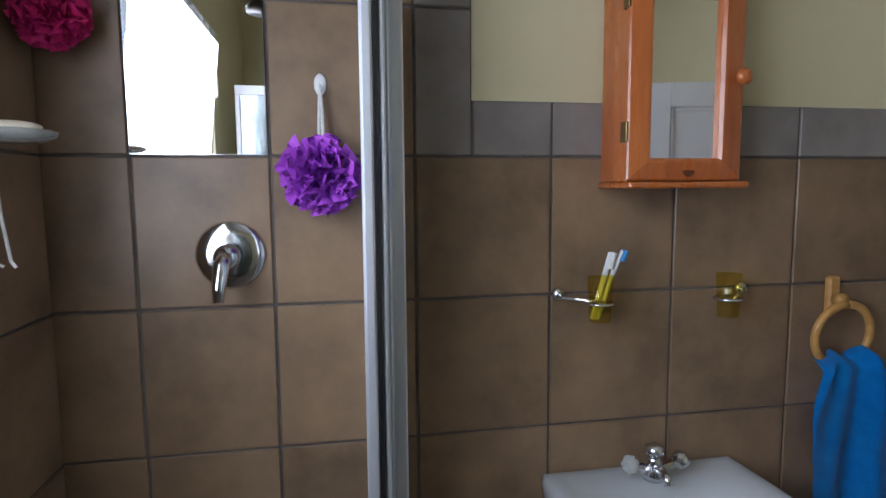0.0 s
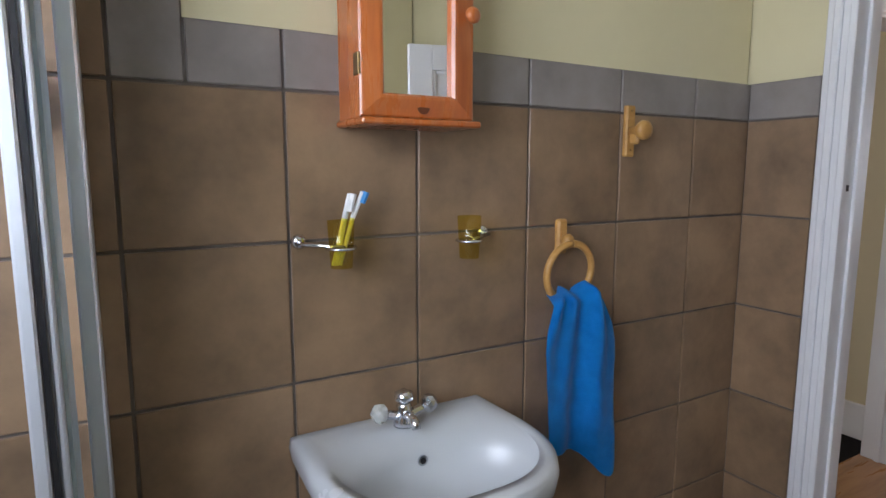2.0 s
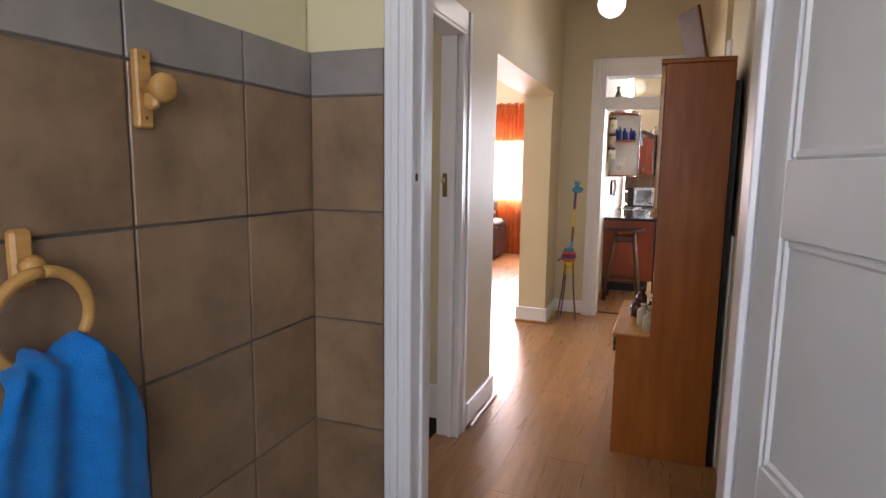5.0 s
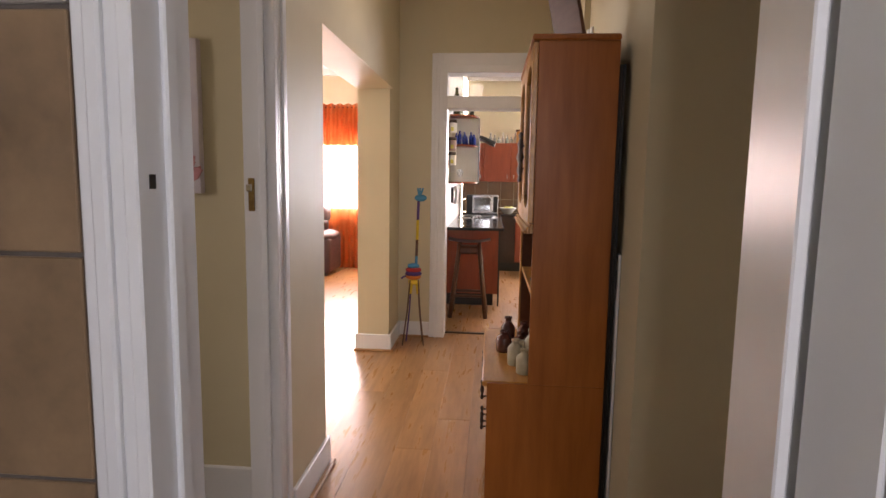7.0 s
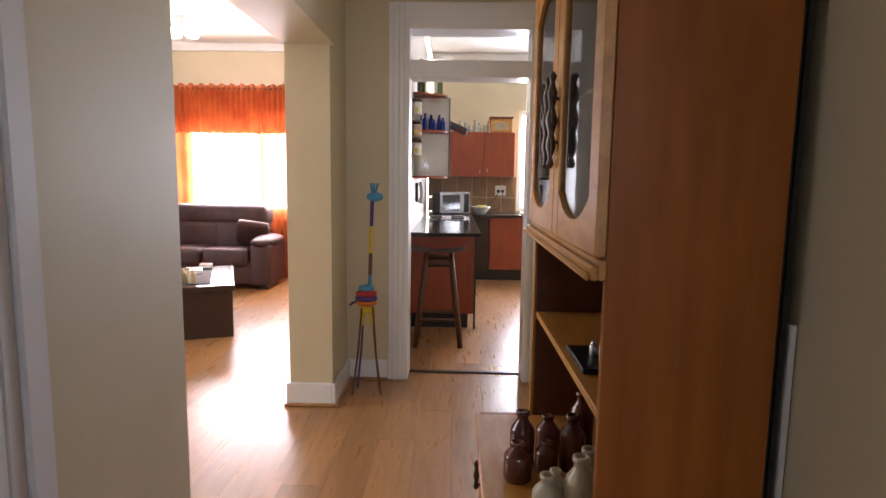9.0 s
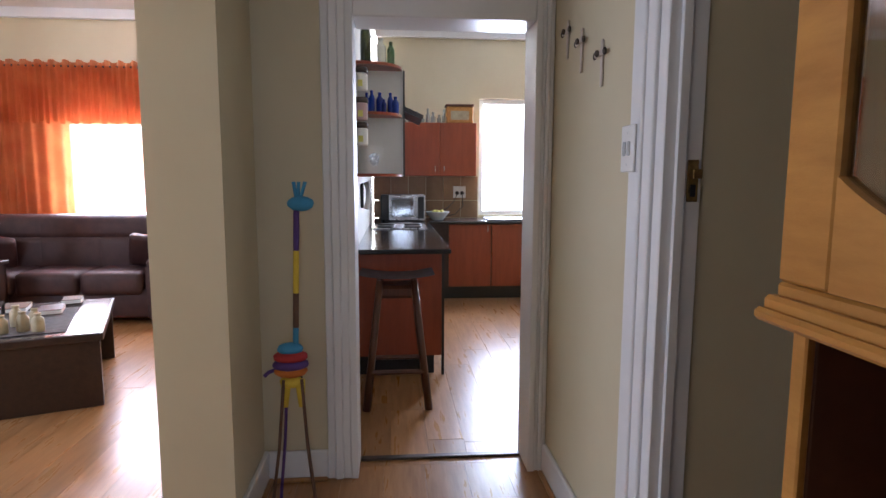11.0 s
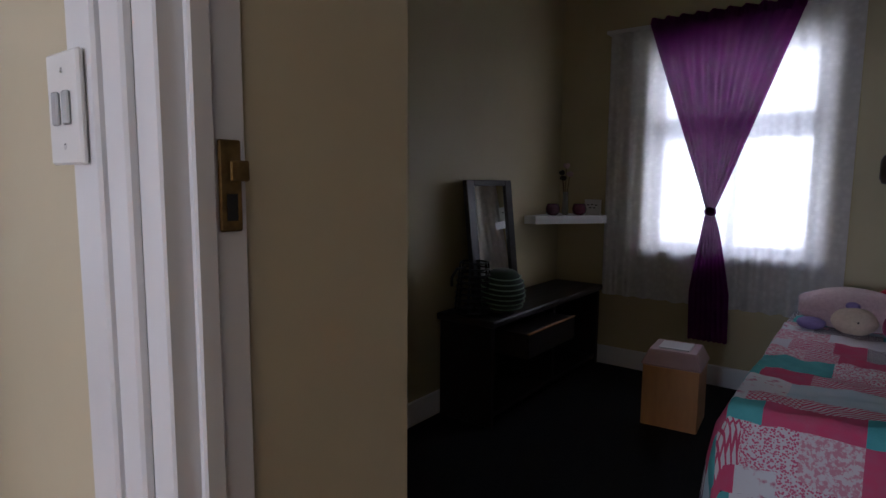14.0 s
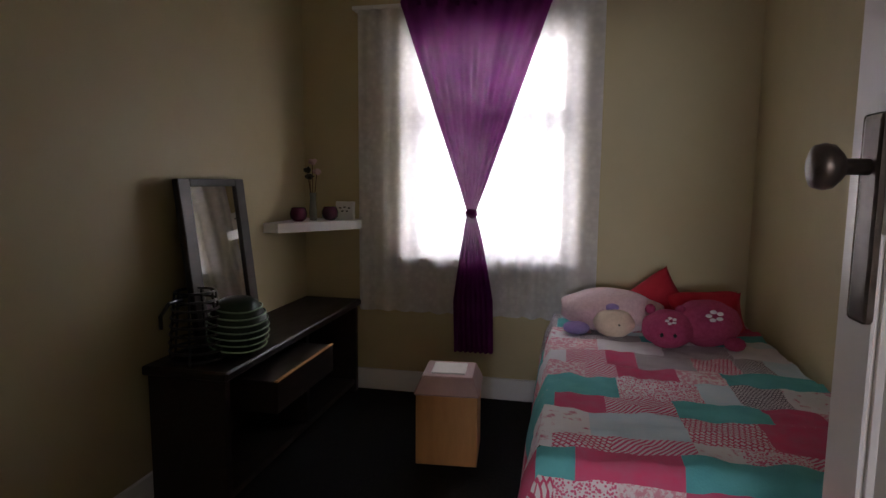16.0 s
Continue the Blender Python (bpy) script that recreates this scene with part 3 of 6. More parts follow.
# closed door at the back of the deep corridor recess
d6 = thing("door_5", (2.8, -0.44, 0), "white painted door frame at the back of a deep recess", "door frame", kind="structure")
for x0, x1 in ((2.382, 2.50), (3.21, 3.327)):
    part("architrave", moulding_v("x", x0, x1, -0.45, 1, 0, 2.13, bmesh.new()), WHITE, d6)
part("head", box(2.50, -0.45, 2.02, 3.21, -0.43, 2.13, 0.005), WHITE, d6)
leaf3 = thing("door_leaf", (2.5, -0.42, 0), "closed white panelled door in the corridor recess", "door")
panel_door(leaf3, pose(2.44, -0.495, 0.01), 0.83, 2.02)
structure("wall_recess_back", [(2.22, -0.65, 0, 3.50, -0.53, H), (2.22, -0.53, 0, 2.44, -0.45, H), (3.27, -0.53, 0, 3.50, -0.45, H), (2.44, -0.53, 2.03, 3.27, -0.45, H)], CREAM, "cream wall round the recessed door", "wall")

# kitchen doorway with transom
d3 = thing("door_3", (6.5, 0.49, 0), "white painted kitchen door frame with a glazed transom", "door frame", kind="structure")
part("lining", box(6.46, 0.885, 0, 6.68, 0.916, 2.46, 0.003), WHITE, d3)
part("lining", box(6.46, 0.07, 0, 6.68, 0.10, 2.46, 0.003), WHITE, d3)
part("transom_bar", box(6.455, 0.10, 2.035, 6.68, 0.885, 2.14, 0.006), WHITE, d3)
part("head", box(6.46, 0.10, 2.335, 6.68, 0.885, 2.46, 0.004), WHITE, d3)
part("architrave", moulding_v("y", 0.916, 1.02, 6.48, -1, 0, 2.50, bmesh.new()), WHITE, d3)
part("architrave", moulding_v("y", 0.018, 0.07, 6.48, -1, 0, 2.50, bmesh.new()), WHITE, d3)
part("architrave", box(6.458, 0.07, 2.395, 6.48, 0.916, 2.50, 0.006), WHITE, d3)
pn = part("pane", box(6.56, 0.10, 2.14, 6.565, 0.885, 2.335), CLEAR, d3, "clear transom glass")
pn.visible_shadow = False
part("threshold", box(6.62, 0.10, 0, 6.66, 0.885, 0.012, 0.005), BRONZE, d3, "dull metal threshold strip")

# bedroom doorway
d4 = thing("door_4", (5.05, -0.1, 0), "white painted bedroom door frame with a brass lock keep", "door frame", kind="structure")
part("lining", box(5.395, -0.088, 0, 5.445, S0 + 0.004, 2.10, 0.003), WHITE, d4)
part("lining", box(4.625, -0.108, 0, 4.652, S0 + 0.004, 2.10, 0.003), WHITE, d4)
part("head", box(4.625, -0.108, 2.10, 5.445, S0 + 0.004, 2.125, 0.003), WHITE, d4)
part("door_stop", box(5.382, -0.040, 0, 5.395, -0.012, 2.10, 0.003), WHITE, d4)
part("architrave", moulding_v("x", 5.445, 5.60, S0, 1, 0, 2.22, bmesh.new()), WHITE, d4)
part("architrave", moulding_v("x", 4.50, 4.625, -0.018, 1, 0, 2.22, bmesh.new()), WHITE, d4)
lk = part("lock_keep", box(5.389, -0.078, 1.305, 5.395, -0.048, 1.414, 0.002), BRASS, d4, "worn brass lock keep")
part("latch_lip", box(5.384, -0.086, 1.365, 5.389, -0.060, 1.390, 0.002), BRASS, lk)
part("keyhole", box(5.3875, -0.070, 1.318, 5.3892, -0.056, 1.350), BLACK, lk)

leaf2 = thing("door_leaf", (4.66, -0.42, 0), "white panelled bedroom door standing wide open", "door")
panel_door(leaf2, pose(4.685, -0.42, 0.01, 0, 0, -92), 0.82, 2.05)
KX, KY = 4.699, -1.16
pl = part("backplate", box(KX - 0.003, KY - 0.028, 1.19, KX + 0.007, KY + 0.028, 1.47, 0.009, seg=2), BRONZE, leaf2, "long ornate dark bronze backplate")
part("knob", lathe([(0.011, 0), (0.011, 0.03), (0.020, 0.036), (0.030, 0.046), (0.032, 0.056), (0.029, 0.068), (0.018, 0.073)], (KX + 0.005, KY, 1.40), "x", 20), BRONZE, leaf2, "round dark door knob", True)


def window(name, label, x0, y0, x1, y1, z0, z1, bars, panes, pane_mat=CLEAR, sill=None):
    w = thing(name, ((x0 + x1) / 2, (y0 + y1) / 2, z0), label, "window", kind="structure")
    along_x = abs(x1 - x0) > abs(y1 - y0)
    f = 0.055
    if along_x:
        part("frame", box(x0, y0, z0, x0 + f, y1, z1, 0.004), WHITE, w), part("frame", box(x1 - f, y0, z0, x1, y1, z1, 0.004), WHITE, w)
        part("frame", box(x0 + f, y0, z0, x1 - f, y1, z0 + f, 0.004), WHITE, w), part("frame", box(x0 + f, y0, z1 - f, x1 - f, y1, z1, 0.004), WHITE, w)
    else:
        part("frame", box(x0, y0, z0, x1, y0 + f, z1, 0.004), WHITE, w), part("frame", box(x0, y1 - f, z0, x1, y1, z1, 0.004), WHITE, w)
        part("frame", box(x0, y0 + f, z0, x1, y1 - f, z0 + f, 0.004), WHITE, w), part("frame", box(x0, y0 + f, z1 - f, x1, y1 - f, z1, 0.004), WHITE, w)
    for b in bars:
        part("bar", box(*b, 0.004), WHITE, w)
    for b in panes:
        p = part("pane", box(*b), pane_mat, w)
        p.visible_shadow = False
    if sill:
        part("sill", box(*sill, 0.006), WHITE, w)
    return w


window("window_1", "bathroom window with frosted panes and lace", -0.78, -0.55, -0.73, 0.76, 1.28, 2.34, [(-0.78, 0.08, 1.335, -0.73, 0.13, 2.285)], [(-0.757, -0.495, 1.335, -0.753, 0.08, 2.285), (-0.757, 0.13, 1.335, -0.753, 0.705, 2.285)], FROST, (-0.73, -0.57, 1.265, -0.64, 0.78, 1.285))
window("window_2", "wide living room window bleached by daylight", 10.55, 2.2, 10.60, 4.22, 0.88, 1.99, [(10.55, 3.19, 0.935, 10.60, 3.23, 1.935)], [(10.573, 2.255, 0.935, 10.577, 3.19, 1.935), (10.573, 3.23, 0.935, 10.577, 4.165, 1.935)], CLEAR, (10.44, 2.15, 0.86, 10.55, 4.27, 0.885))
window("window_3", "tall kitchen window bleached by daylight", 11.0, -1.40, 11.04, -0.31, 0.93, 2.32, [], [(11.018, -1.345, 0.985, 11.022, -0.365, 2.265)])
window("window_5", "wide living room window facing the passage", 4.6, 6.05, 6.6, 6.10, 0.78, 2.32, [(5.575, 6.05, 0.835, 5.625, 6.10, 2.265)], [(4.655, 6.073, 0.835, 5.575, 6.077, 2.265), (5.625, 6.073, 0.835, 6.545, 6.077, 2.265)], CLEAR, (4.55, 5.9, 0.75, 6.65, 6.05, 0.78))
window("window_4", "white bedroom sash window with two lights", 5.08, -4.0, 6.10, -3.95, 0.90, 2.28, [(5.135, -3.995, 1.675, 6.045, -3.945, 1.825), (5.555, -3.995, 0.955, 5.605, -3.95, 1.675)], [(5.135, -3.975, 0.955, 5.555, -3.972, 1.675), (5.605, -3.975, 0.955, 6.045, -3.972, 1.675), (5.135, -3.975, 1.825, 6.045, -3.972, 2.225)], CLEAR, (5.02, -3.95, 0.84, 6.16, -3.83, 0.90))

# ---- bathroom things ----
bath_lace = thing("lace_curtain", (-0.65, 0.1, 2.40), "white scalloped lace curtain across the bathroom window", "curtain")
part("cloth", sheet(lambda u, v: Vector((-0.645 + 0.012 * math.sin(u * 60), -0.56 + 1.3 * u, 2.36 - v * (0.30 + 0.03 * abs(math.sin(u * 30))))), 90, 6), LACE, bath_lace)
part("rod", tube([(-0.645, -0.62, 2.36), (-0.645, 0.80, 2.36)], 0.008), WHITE, bath_lace)

sm = thing("wall_mirror", (-0.34, 1.285, 1.646), "frameless mirror set among the shower tiles", "mirror")
part("plate", box(-0.478, 1.283, 1.650, -0.203, 1.288, 1.974), MIRROR, sm)
part("edge", box(-0.480, 1.288, 1.648, -0.201, 1.2985, 1.976), CHROME, sm)

mx = thing("shower_mixer", (-0.286, 1.29, 1.43), "round chrome shower mixer with a lever handle", "shower tap")
part("plate", lathe([(0.074, 0), (0.074, 0.006), (0.068, 0.013), (0.04, 0.016)], (-0.286, 1.29, 1.432), "-y", 36), CHROME, mx, "", True)
part("body", lathe([(0.028, 0), (0.028, 0.04), (0.024, 0.055), (0.012, 0.062)], (-0.286, 1.276, 1.432), "-y", 24), CHROME, mx, "", True)
part("lever", tube([(-0.288, 1.235, 1.44), (-0.292, 1.205, 1.415), (-0.296, 1.19, 1.375), (-0.297, 1.185, 1.345)], 0.020, 12, None, 0.011), CHROME, mx, "curved lever", True)


def puff(name, p, r, material, label, seed):
    """A bath puff: many crumpled net petals round a core."""
    rnd = random.Random(seed)
    t = thing(name, p, label, "bath sponge")
    bm = blob(p, (r * 0.62,) * 3, seed, 0.25, 3, 2)
    for _ in range(150):
        d = Vector((rnd.gauss(0, 1), rnd.gauss(0, 1), rnd.gauss(0, 1))).normalized()
        u = d.orthogonal().normalized()
        u.rotate(Matrix.Rotation(rnd.uniform(0, 6.28), 3, d))
        w = d.cross(u)
        q = Vector(p) + d * r * rnd.uniform(0.35, 0.55)
        s, ph = r * rnd.uniform(0.35, 0.62), rnd.uniform(0, 6)
        rows = []
        for j in range(3):
            rows.append([bm.verts.new(q + d * (s * (0.25 + 0.42 * j)) + u * (s * (k / 7 - 0.5) * (0.7 + 0.5 * j)) + w * (0.18 * s * (j + 0.4) * math.sin(k * 2.1 + ph))) for k in range(8)])
        for a, b in zip(rows, rows[1:]):
            for k in range(7):
                bm.faces.new((a[k], a[k + 1], b[k + 1], b[k]))
    part("net", bm, material, t, "", True)
    return t


pf = puff("bath_puff", (-0.086, 1.225, 1.605), 0.075, PURPLEPUFF, "purple mesh bath puff hanging from a white cord", 3)
part("cord", tube([(-0.08, 1.235, 1.66), (-0.082, 1.262, 1.74), (-0.086, 1.268, 1.79)], 0.0035), ROPE, pf)
part("cord", tube([(-0.09, 1.235, 1.66), (-0.088, 1.262, 1.74), (-0.086, 1.268, 1.79)], 0.0035), ROPE, pf)
hk = thing("suction_hook", (-0.085, 1.28, 1.80), "small oval white plastic wall hook", "hook")
part("base", blob((-0.085, 1.284, 1.80), (0.014, 0.006, 0.024), sub=2), PLASTIC, hk, "", True)
part("peg", tube([(-0.085, 1.282, 1.795), (-0.086, 1.262, 1.788), (-0.086, 1.258, 1.797)], 0.004), PLASTIC, hk)
puff("bath_puff", (-0.587, 1.225, 1.915), 0.062, PINKPUFF, "bright pink mesh bath puff high on the shower wall", 8)

sd = thing("soap_dish", (-0.60, 1.0, 1.66), "clear soap dish with a pale bar of soap", "soap dish")
part("dish", lathe([(0.045, 0), (0.068, 0.008), (0.072, 0.018), (0.066, 0.019)], (-0.575, 1.02, 1.652), "z", 24), PALEGLASS, sd, "", True)
part("bracket", tube([(-0.655, 1.02, 1.66), (-0.60, 1.02, 1.652)], 0.008), CHROME, sd)
part("soap", blob((-0.575, 1.02, 1.676), (0.052, 0.034, 0.011), sub=3), SOAP, sd, "worn pale soap", True)
part("cord", tube([(-0.603, 1.0, 1.65), (-0.600, 1.0, 1.56), (-0.594, 1.0, 1.458), (-0.585, 1.0, 1.452)], 0.003), ROPE, sd)
part("cord", tube([(-0.588, 1.0, 1.65), (-0.584, 1.0, 1.54), (-0.574, 1.0, 1.46), (-0.567, 1.0, 1.450)], 0.003), ROPE, sd)

sp = thing("shower_screen", (0.05, 1.2, 0), "aluminium shower screen post with patterned glass", "shower screen")
part("post", box(-0.012, 0.95, 0, 0.008, 0.99, 2.05, 0.004), ALU, sp, "bright aluminium edge rail")
part("post", box(0.010, 0.955, 0, 0.018, 0.985, 2.05), BLACK, sp, "dark rubber seal")
part("post", box(0.020, 0.96, 0, 0.030, 0.99, 2.05, 0.003), ALU, sp)
part("channel", box(0.050, 1.11, 0, 0.078, 1.29, 1.97, 0.004), ALU, sp, "wall channel")
part("pane", box(0.030, 0.985, 0.06, 0.036, 1.115, 2.0), BLUEFROST, sp, "rippled greenish glass")
part("rail", box(0.006, 0.955, 2.0, 0.05, 1.28, 2.05, 0.004), ALU, sp)

sh = thing("glass_screen", (-0.35, -0.62, 0), "rain-patterned glass shower panel with a white top rail", "shower screen")
part("pane", box(-0.56, -0.72, 0.10, 0.10, -0.714, 2.08), SHOWERGLASS, sh)
part("rail", box(-0.58, -0.735, 2.08, 0.12, -0.70, 2.13, 0.004), WHITE, sh)
part("post", box(-0.58, -0.735, 0, -0.555, -0.70, 2.08, 0.004), WHITE, sh)
shd = thing("overhead_shower", (-0.22, 1.1, 2.13), "dark chrome shower head above the mirror", "shower head")
part("rose", lathe([(0.012, 0.05), (0.03, 0.04), (0.055, 0.012), (0.055, 0.0)], (-0.215, 1.02, 2.02), "z", 24), BRONZE, shd, "", True)
part("arm", tube([(-0.215, 1.29, 2.16), (-0.215, 1.12, 2.16), (-0.215, 1.03, 2.07)], 0.011), CHROME, shd, "", True)

# mirrored pine cabinet
cb = thing("bathroom_cabinet", (0.76, 1.29, 1.57), "varnished pine wall cabinet with a mirrored door", "cabinet")
part("side", box(0.575, 1.165, 1.585, 0.590, 1.29, 2.07, 0.002), PINE, cb)
part("side", box(0.832, 1.165, 1.585, 0.847, 1.29, 2.07, 0.002), PINE, cb)
part("back", box(0.590, 1.28, 1.585, 0.832, 1.289, 2.07), PINE, cb)
part("bottom_board", box(0.567, 1.130, 1.570, 0.858, 1.29, 1.584, 0.004), PINE, cb, "projecting bottom ledge")
part("top_board", box(0.567, 1.130, 2.07, 0.858, 1.29, 2.085, 0.004), PINE, cb)


def mitred_frame(x0, x1, z0, z1, i0, i1, k0, k1):
    """Four mitred frame members, thin outside and proud towards the mirror."""
    outer, inner = [(x0, z0), (x1, z0), (x1, z1), (x0, z1)], [(i0, k0), (i1, k0), (i1, k1), (i0, k1)]
    for k in range(4):
        o1, o2, n1, n2 = outer[k], outer[(k + 1) % 4], inner[k], inner[(k + 1) % 4]
        def mid(o, n, f):
            return (o[0] + (n[0] - o[0]) * f, o[1] + (n[1] - o[1]) * f)
        bm = bmesh.new()
        rows = []
        for f, y in ((0, 1.164), (0, 1.152), (0.08, 1.149), (0.78, 1.139), (0.90, 1.139), (1.0, 1.146), (1.0, 1.164)):
            rows.append([bm.verts.new((p[0], y, p[1])) for p in (mid(o1, n1, f), mid(o2, n2, f))])
        for a, b in zip(rows, rows[1:] + rows[:1]):
            bm.faces.new((a[0], a[1], b[1], b[0]))
        bm.faces.new([q[0] for q in rows])
        bm.faces.new([q[1] for q in rows][::-1])
        yield bm


members = list(mitred_frame(0.569, 0.847, 1.587, 2.068, 0.622, 0.786, 1.636, 1.982))
dr = part("door", members[0], PINE, cb)
part("stile", members[1], PINE, dr)
part("rail", members[2], PINE, dr)
part("stile", members[3], PINE, dr)
part("mirror_plate", box(0.622, 1.156, 1.636, 0.786, 1.159, 1.982), MIRROR, dr, "clear mirror glass")
part("knot", lathe([(0.016, 0), (0.016, 0.0015), (0.010, 0.002)], (0.715, 1.1455, 1.611), "-y", 18), PINEDARK, dr, "dark wood knot")
part("knob", lathe([(0.008, 0), (0.007, 0.012), (0.017, 0.020), (0.018, 0.028), (0.010, 0.035)], (0.828, 1.148, 1.812), "-y", 18), PINE, dr, "turned wooden knob", True)
for z in (1.67, 1.955):
    part("hinge", box(0.566, 1.150, z, 0.576, 1.176, z + 0.045, 0.001), BRASS, cb, "small brass hinge")

# tumbler holders
def tumbler_holder(bx, cx, z, label, brushes):
    t = thing("tumbler_holder", (cx, 1.29, z), label, "tumbler holder")
    part("rosette", lathe([(0.017, 0), (0.017, 0.008), (0.010, 0.016)], (bx, 1.29, z), "-y", 18), CHROME, t, "", True)
    part("arm", tube([(bx, 1.275, z), (bx, 1.255, z - 0.004), ((bx + cx) / 2, 1.235, z - 0.006), (cx, 1.225 - 0.03, z - 0.008)], 0.005), CHROME, t, "", True)
    part("ring", lathe([(0.034, 0), (0.036, 0.003), (0.034, 0.006)], (cx, 1.215, z - 0.014), "z", 24), CHROME, t, "", True)
    part("tumbler", lathe([(0.024, -0.055), (0.030, 0.05)], (cx, 1.215, z), "z", 24), YELLOWGLASS, t, "clear yellow tumbler", True)
    if brushes:
        for dx, c, top, lean in ((0.000, PLASTIC, 0.108, 0.018), (0.014, BLUEPL, 0.112, 0.034), (0.006, PLASTIC, 0.096, 0.008)):
            foot, neck, tip = Vector((cx - 0.016 + dx, 1.222, z - 0.05)), Vector((cx + dx + lean * 0.35, 1.21, z + 0.055)), Vector((cx + dx + lean, 1.203, z + top))
            b = part("toothbrush", tube([foot, (foot + neck) / 2, neck], 0.0055, 8), YELLOW, t, "yellow toothbrush handle", True)
            part("neck", tube([neck, (neck + tip) / 2, tip], 0.006, 8), PLASTIC, b, "white brush neck", True)
            along = (tip - neck).normalized()
            part("bristles", tube([tip - along * 0.026 + Vector((0.007, -0.002, 0)), tip + Vector((0.007, -0.002, 0))], 0.0085, 8), c, b, "worn bristles")


tumbler_holder(0.470, 0.545, 1.315, "chrome holder with a yellow tumbler of toothbrushes", True)
tumbler_holder(0.965, 0.880, 1.312, "chrome holder with an empty yellow tumbler", False)

tr = thing("towel_ring", (1.235, 1.29, 1.28), "turned yellow wooden towel ring on the tiles", "towel ring")
part("block", box(1.217, 1.268, 1.235, 1.253, 1.29, 1.335, 0.006), RINGWOOD, tr)
part("boss", lathe([(0.014, 0), (0.016, 0.012), (0.020, 0.022), (0.012, 0.034)], (1.235, 1.268, 1.275), "-y", 18), RINGWOOD, tr, "", True)
part("ring", tube([(1.235 + 0.083 * math.sin(a), 1.238 - 0.008 * math.cos(a), 1.185 + 0.083 * math.cos(a)) for a in [k * 2 * math.pi / 40 for k in range(41)]], 0.0105, 10), RINGWOOD, tr, "", True)


def towel_fold(u, v):
    gather = min(1, v * 3.2)
    w = 0.078 + (0.142 - 0.078) * gather ** 0.6
    x = 1.242 + 0.045 * v + (u - 0.5) * 2 * w
    y = 1.215 - 0.026 * math.sin(u * 8.5 + 0.9 + 0.8 * v) * (0.55 + 0.45 * v) - 0.010 * math.sin(u * 19 + v * 5) * (1 - 0.4 * v) - 0.032 * math.sin(math.pi * u) + 0.006 * noise.noise(Vector((u * 5, v * 7, 2)))
    z = 1.122 - v * (0.455 + 0.10 * math.exp(-((u - 0.72) / 0.25) ** 2)) + (0.038 * math.exp(-((u - 0.74) / 0.16) ** 2) + 0.024 * math.exp(-((u - 0.28) / 0.16) ** 2)) * max(0, 1 - 2 * v)
    return Vector((x, y + 0.05 * max(0, 1 - v / 0.05) ** 2, z))


tw = thing("hand_towel", (1.28, 1.23, 0.58), "bright blue hand towel pulled through the ring", "towel")
part("cloth", sheet(towel_fold, 60, 46, 0.008), TOWEL, tw, "", True)
hk = thing("wall_hook", (1.50, 1.29, 1.59), "yellow wooden wall hook with a round peg", "hook")
part("plate", box(1.478, 1.272, 1.515, 1.515, 1.29, 1.668, 0.004), RINGWOOD, hk)
part("peg", lathe([(0.013, 0), (0.014, 0.022), (0.024, 0.034), (0.029, 0.046), (0.027, 0.058), (0.014, 0.064)], (1.497, 1.272, 1.592), "-y", 18), RINGWOOD, hk, "", True)
part("ridge", box(1.488, 1.240, 1.552, 1.506, 1.273, 1.590, 0.006), RINGWOOD, hk)
for z in (1.535, 1.652):
    part("screw", lathe([(0.004, 0), (0.003, 0.002)], (1.497, 1.272, z), "-y", 8), BRASS, hk)


# wash basin
def basin_outline(a, inset):
    """Round-fronted plan of the basin: a in radians, 0 to the right."""
    c, s = math.cos(a), math.sin(a)
    hw, dep = 0.272 - inset, 0.30 - inset
    if s < 0:
        return 0.695 + hw * math.copysign(abs(c) ** 0.72, c), 1.10 + (dep - 0.02) * -abs(s) ** 0.85
    return 0.695 + hw * math.copysign(min(1, abs(c) * 1.9) ** 0.55, c) * (1 - 0.05 * s), 1.10 + (0.19 - inset) * min(1, s * 1.6)


wb = thing("wash_basin", (0.695, 1.1, 0), "white ceramic pedestal wash basin with a rounded front", "wash basin")
bm = bmesh.new()
NB = 64
levels = [(0.10, 0.62, 0), (0.045, 0.72, 0), (0.006, 0.80, 0), (0.0, 0.835, 0), (0.004, 0.858, 0), (0.018, 0.866, 0), (0.040, 0.864, 0)]
rings = [[bm.verts.new((*basin_outline(2 * math.pi * k / NB, i), z)) for k in range(NB)] for i, z, _ in levels]
for r, z in ((1.0, 0.856), (0.93, 0.82), (0.78, 0.77), (0.45, 0.735), (0.12, 0.725)):
    rings.append([bm.verts.new((0.695 + 0.222 * r * math.cos(2 * math.pi * k / NB), 0.970 + 0.165 * r * math.sin(2 * math.pi * k / NB), z)) for k in range(NB)])
for a, b in zip(rings, rings[1:]):
    for k in range(NB):
        bm.faces.new((a[k], a[(k + 1) % NB], b[(k + 1) % NB], b[k]))
bm.faces.new(rings[-1]), bm.faces.new(rings[0][::-1])
part("bowl", bm, CERAMIC, wb, "", True)
part("pedestal", lathe([(0.11, 0), (0.10, 0.03), (0.075, 0.25), (0.08, 0.5), (0.10, 0.64)], (0.695, 1.12, 0), "z", 28), CERAMIC, wb, "", True)
part("overflow", lathe([(0.013, 0), (0.013, 0.004), (0.008, 0.005), (0.008, 0.0)], (0.693, 1.117, 0.812), "-y", 18), CHROME, wb, "chrome overflow ring")
part("overflow_hole", lathe([(0.008, 0), (0.007, 0.0065)], (0.693, 1.117, 0.812), "-y", 14), BLACK, wb)
tp = thing("basin_tap", (0.69, 1.2, 0.865), "chrome mixer tap with clear cross knobs", "tap")
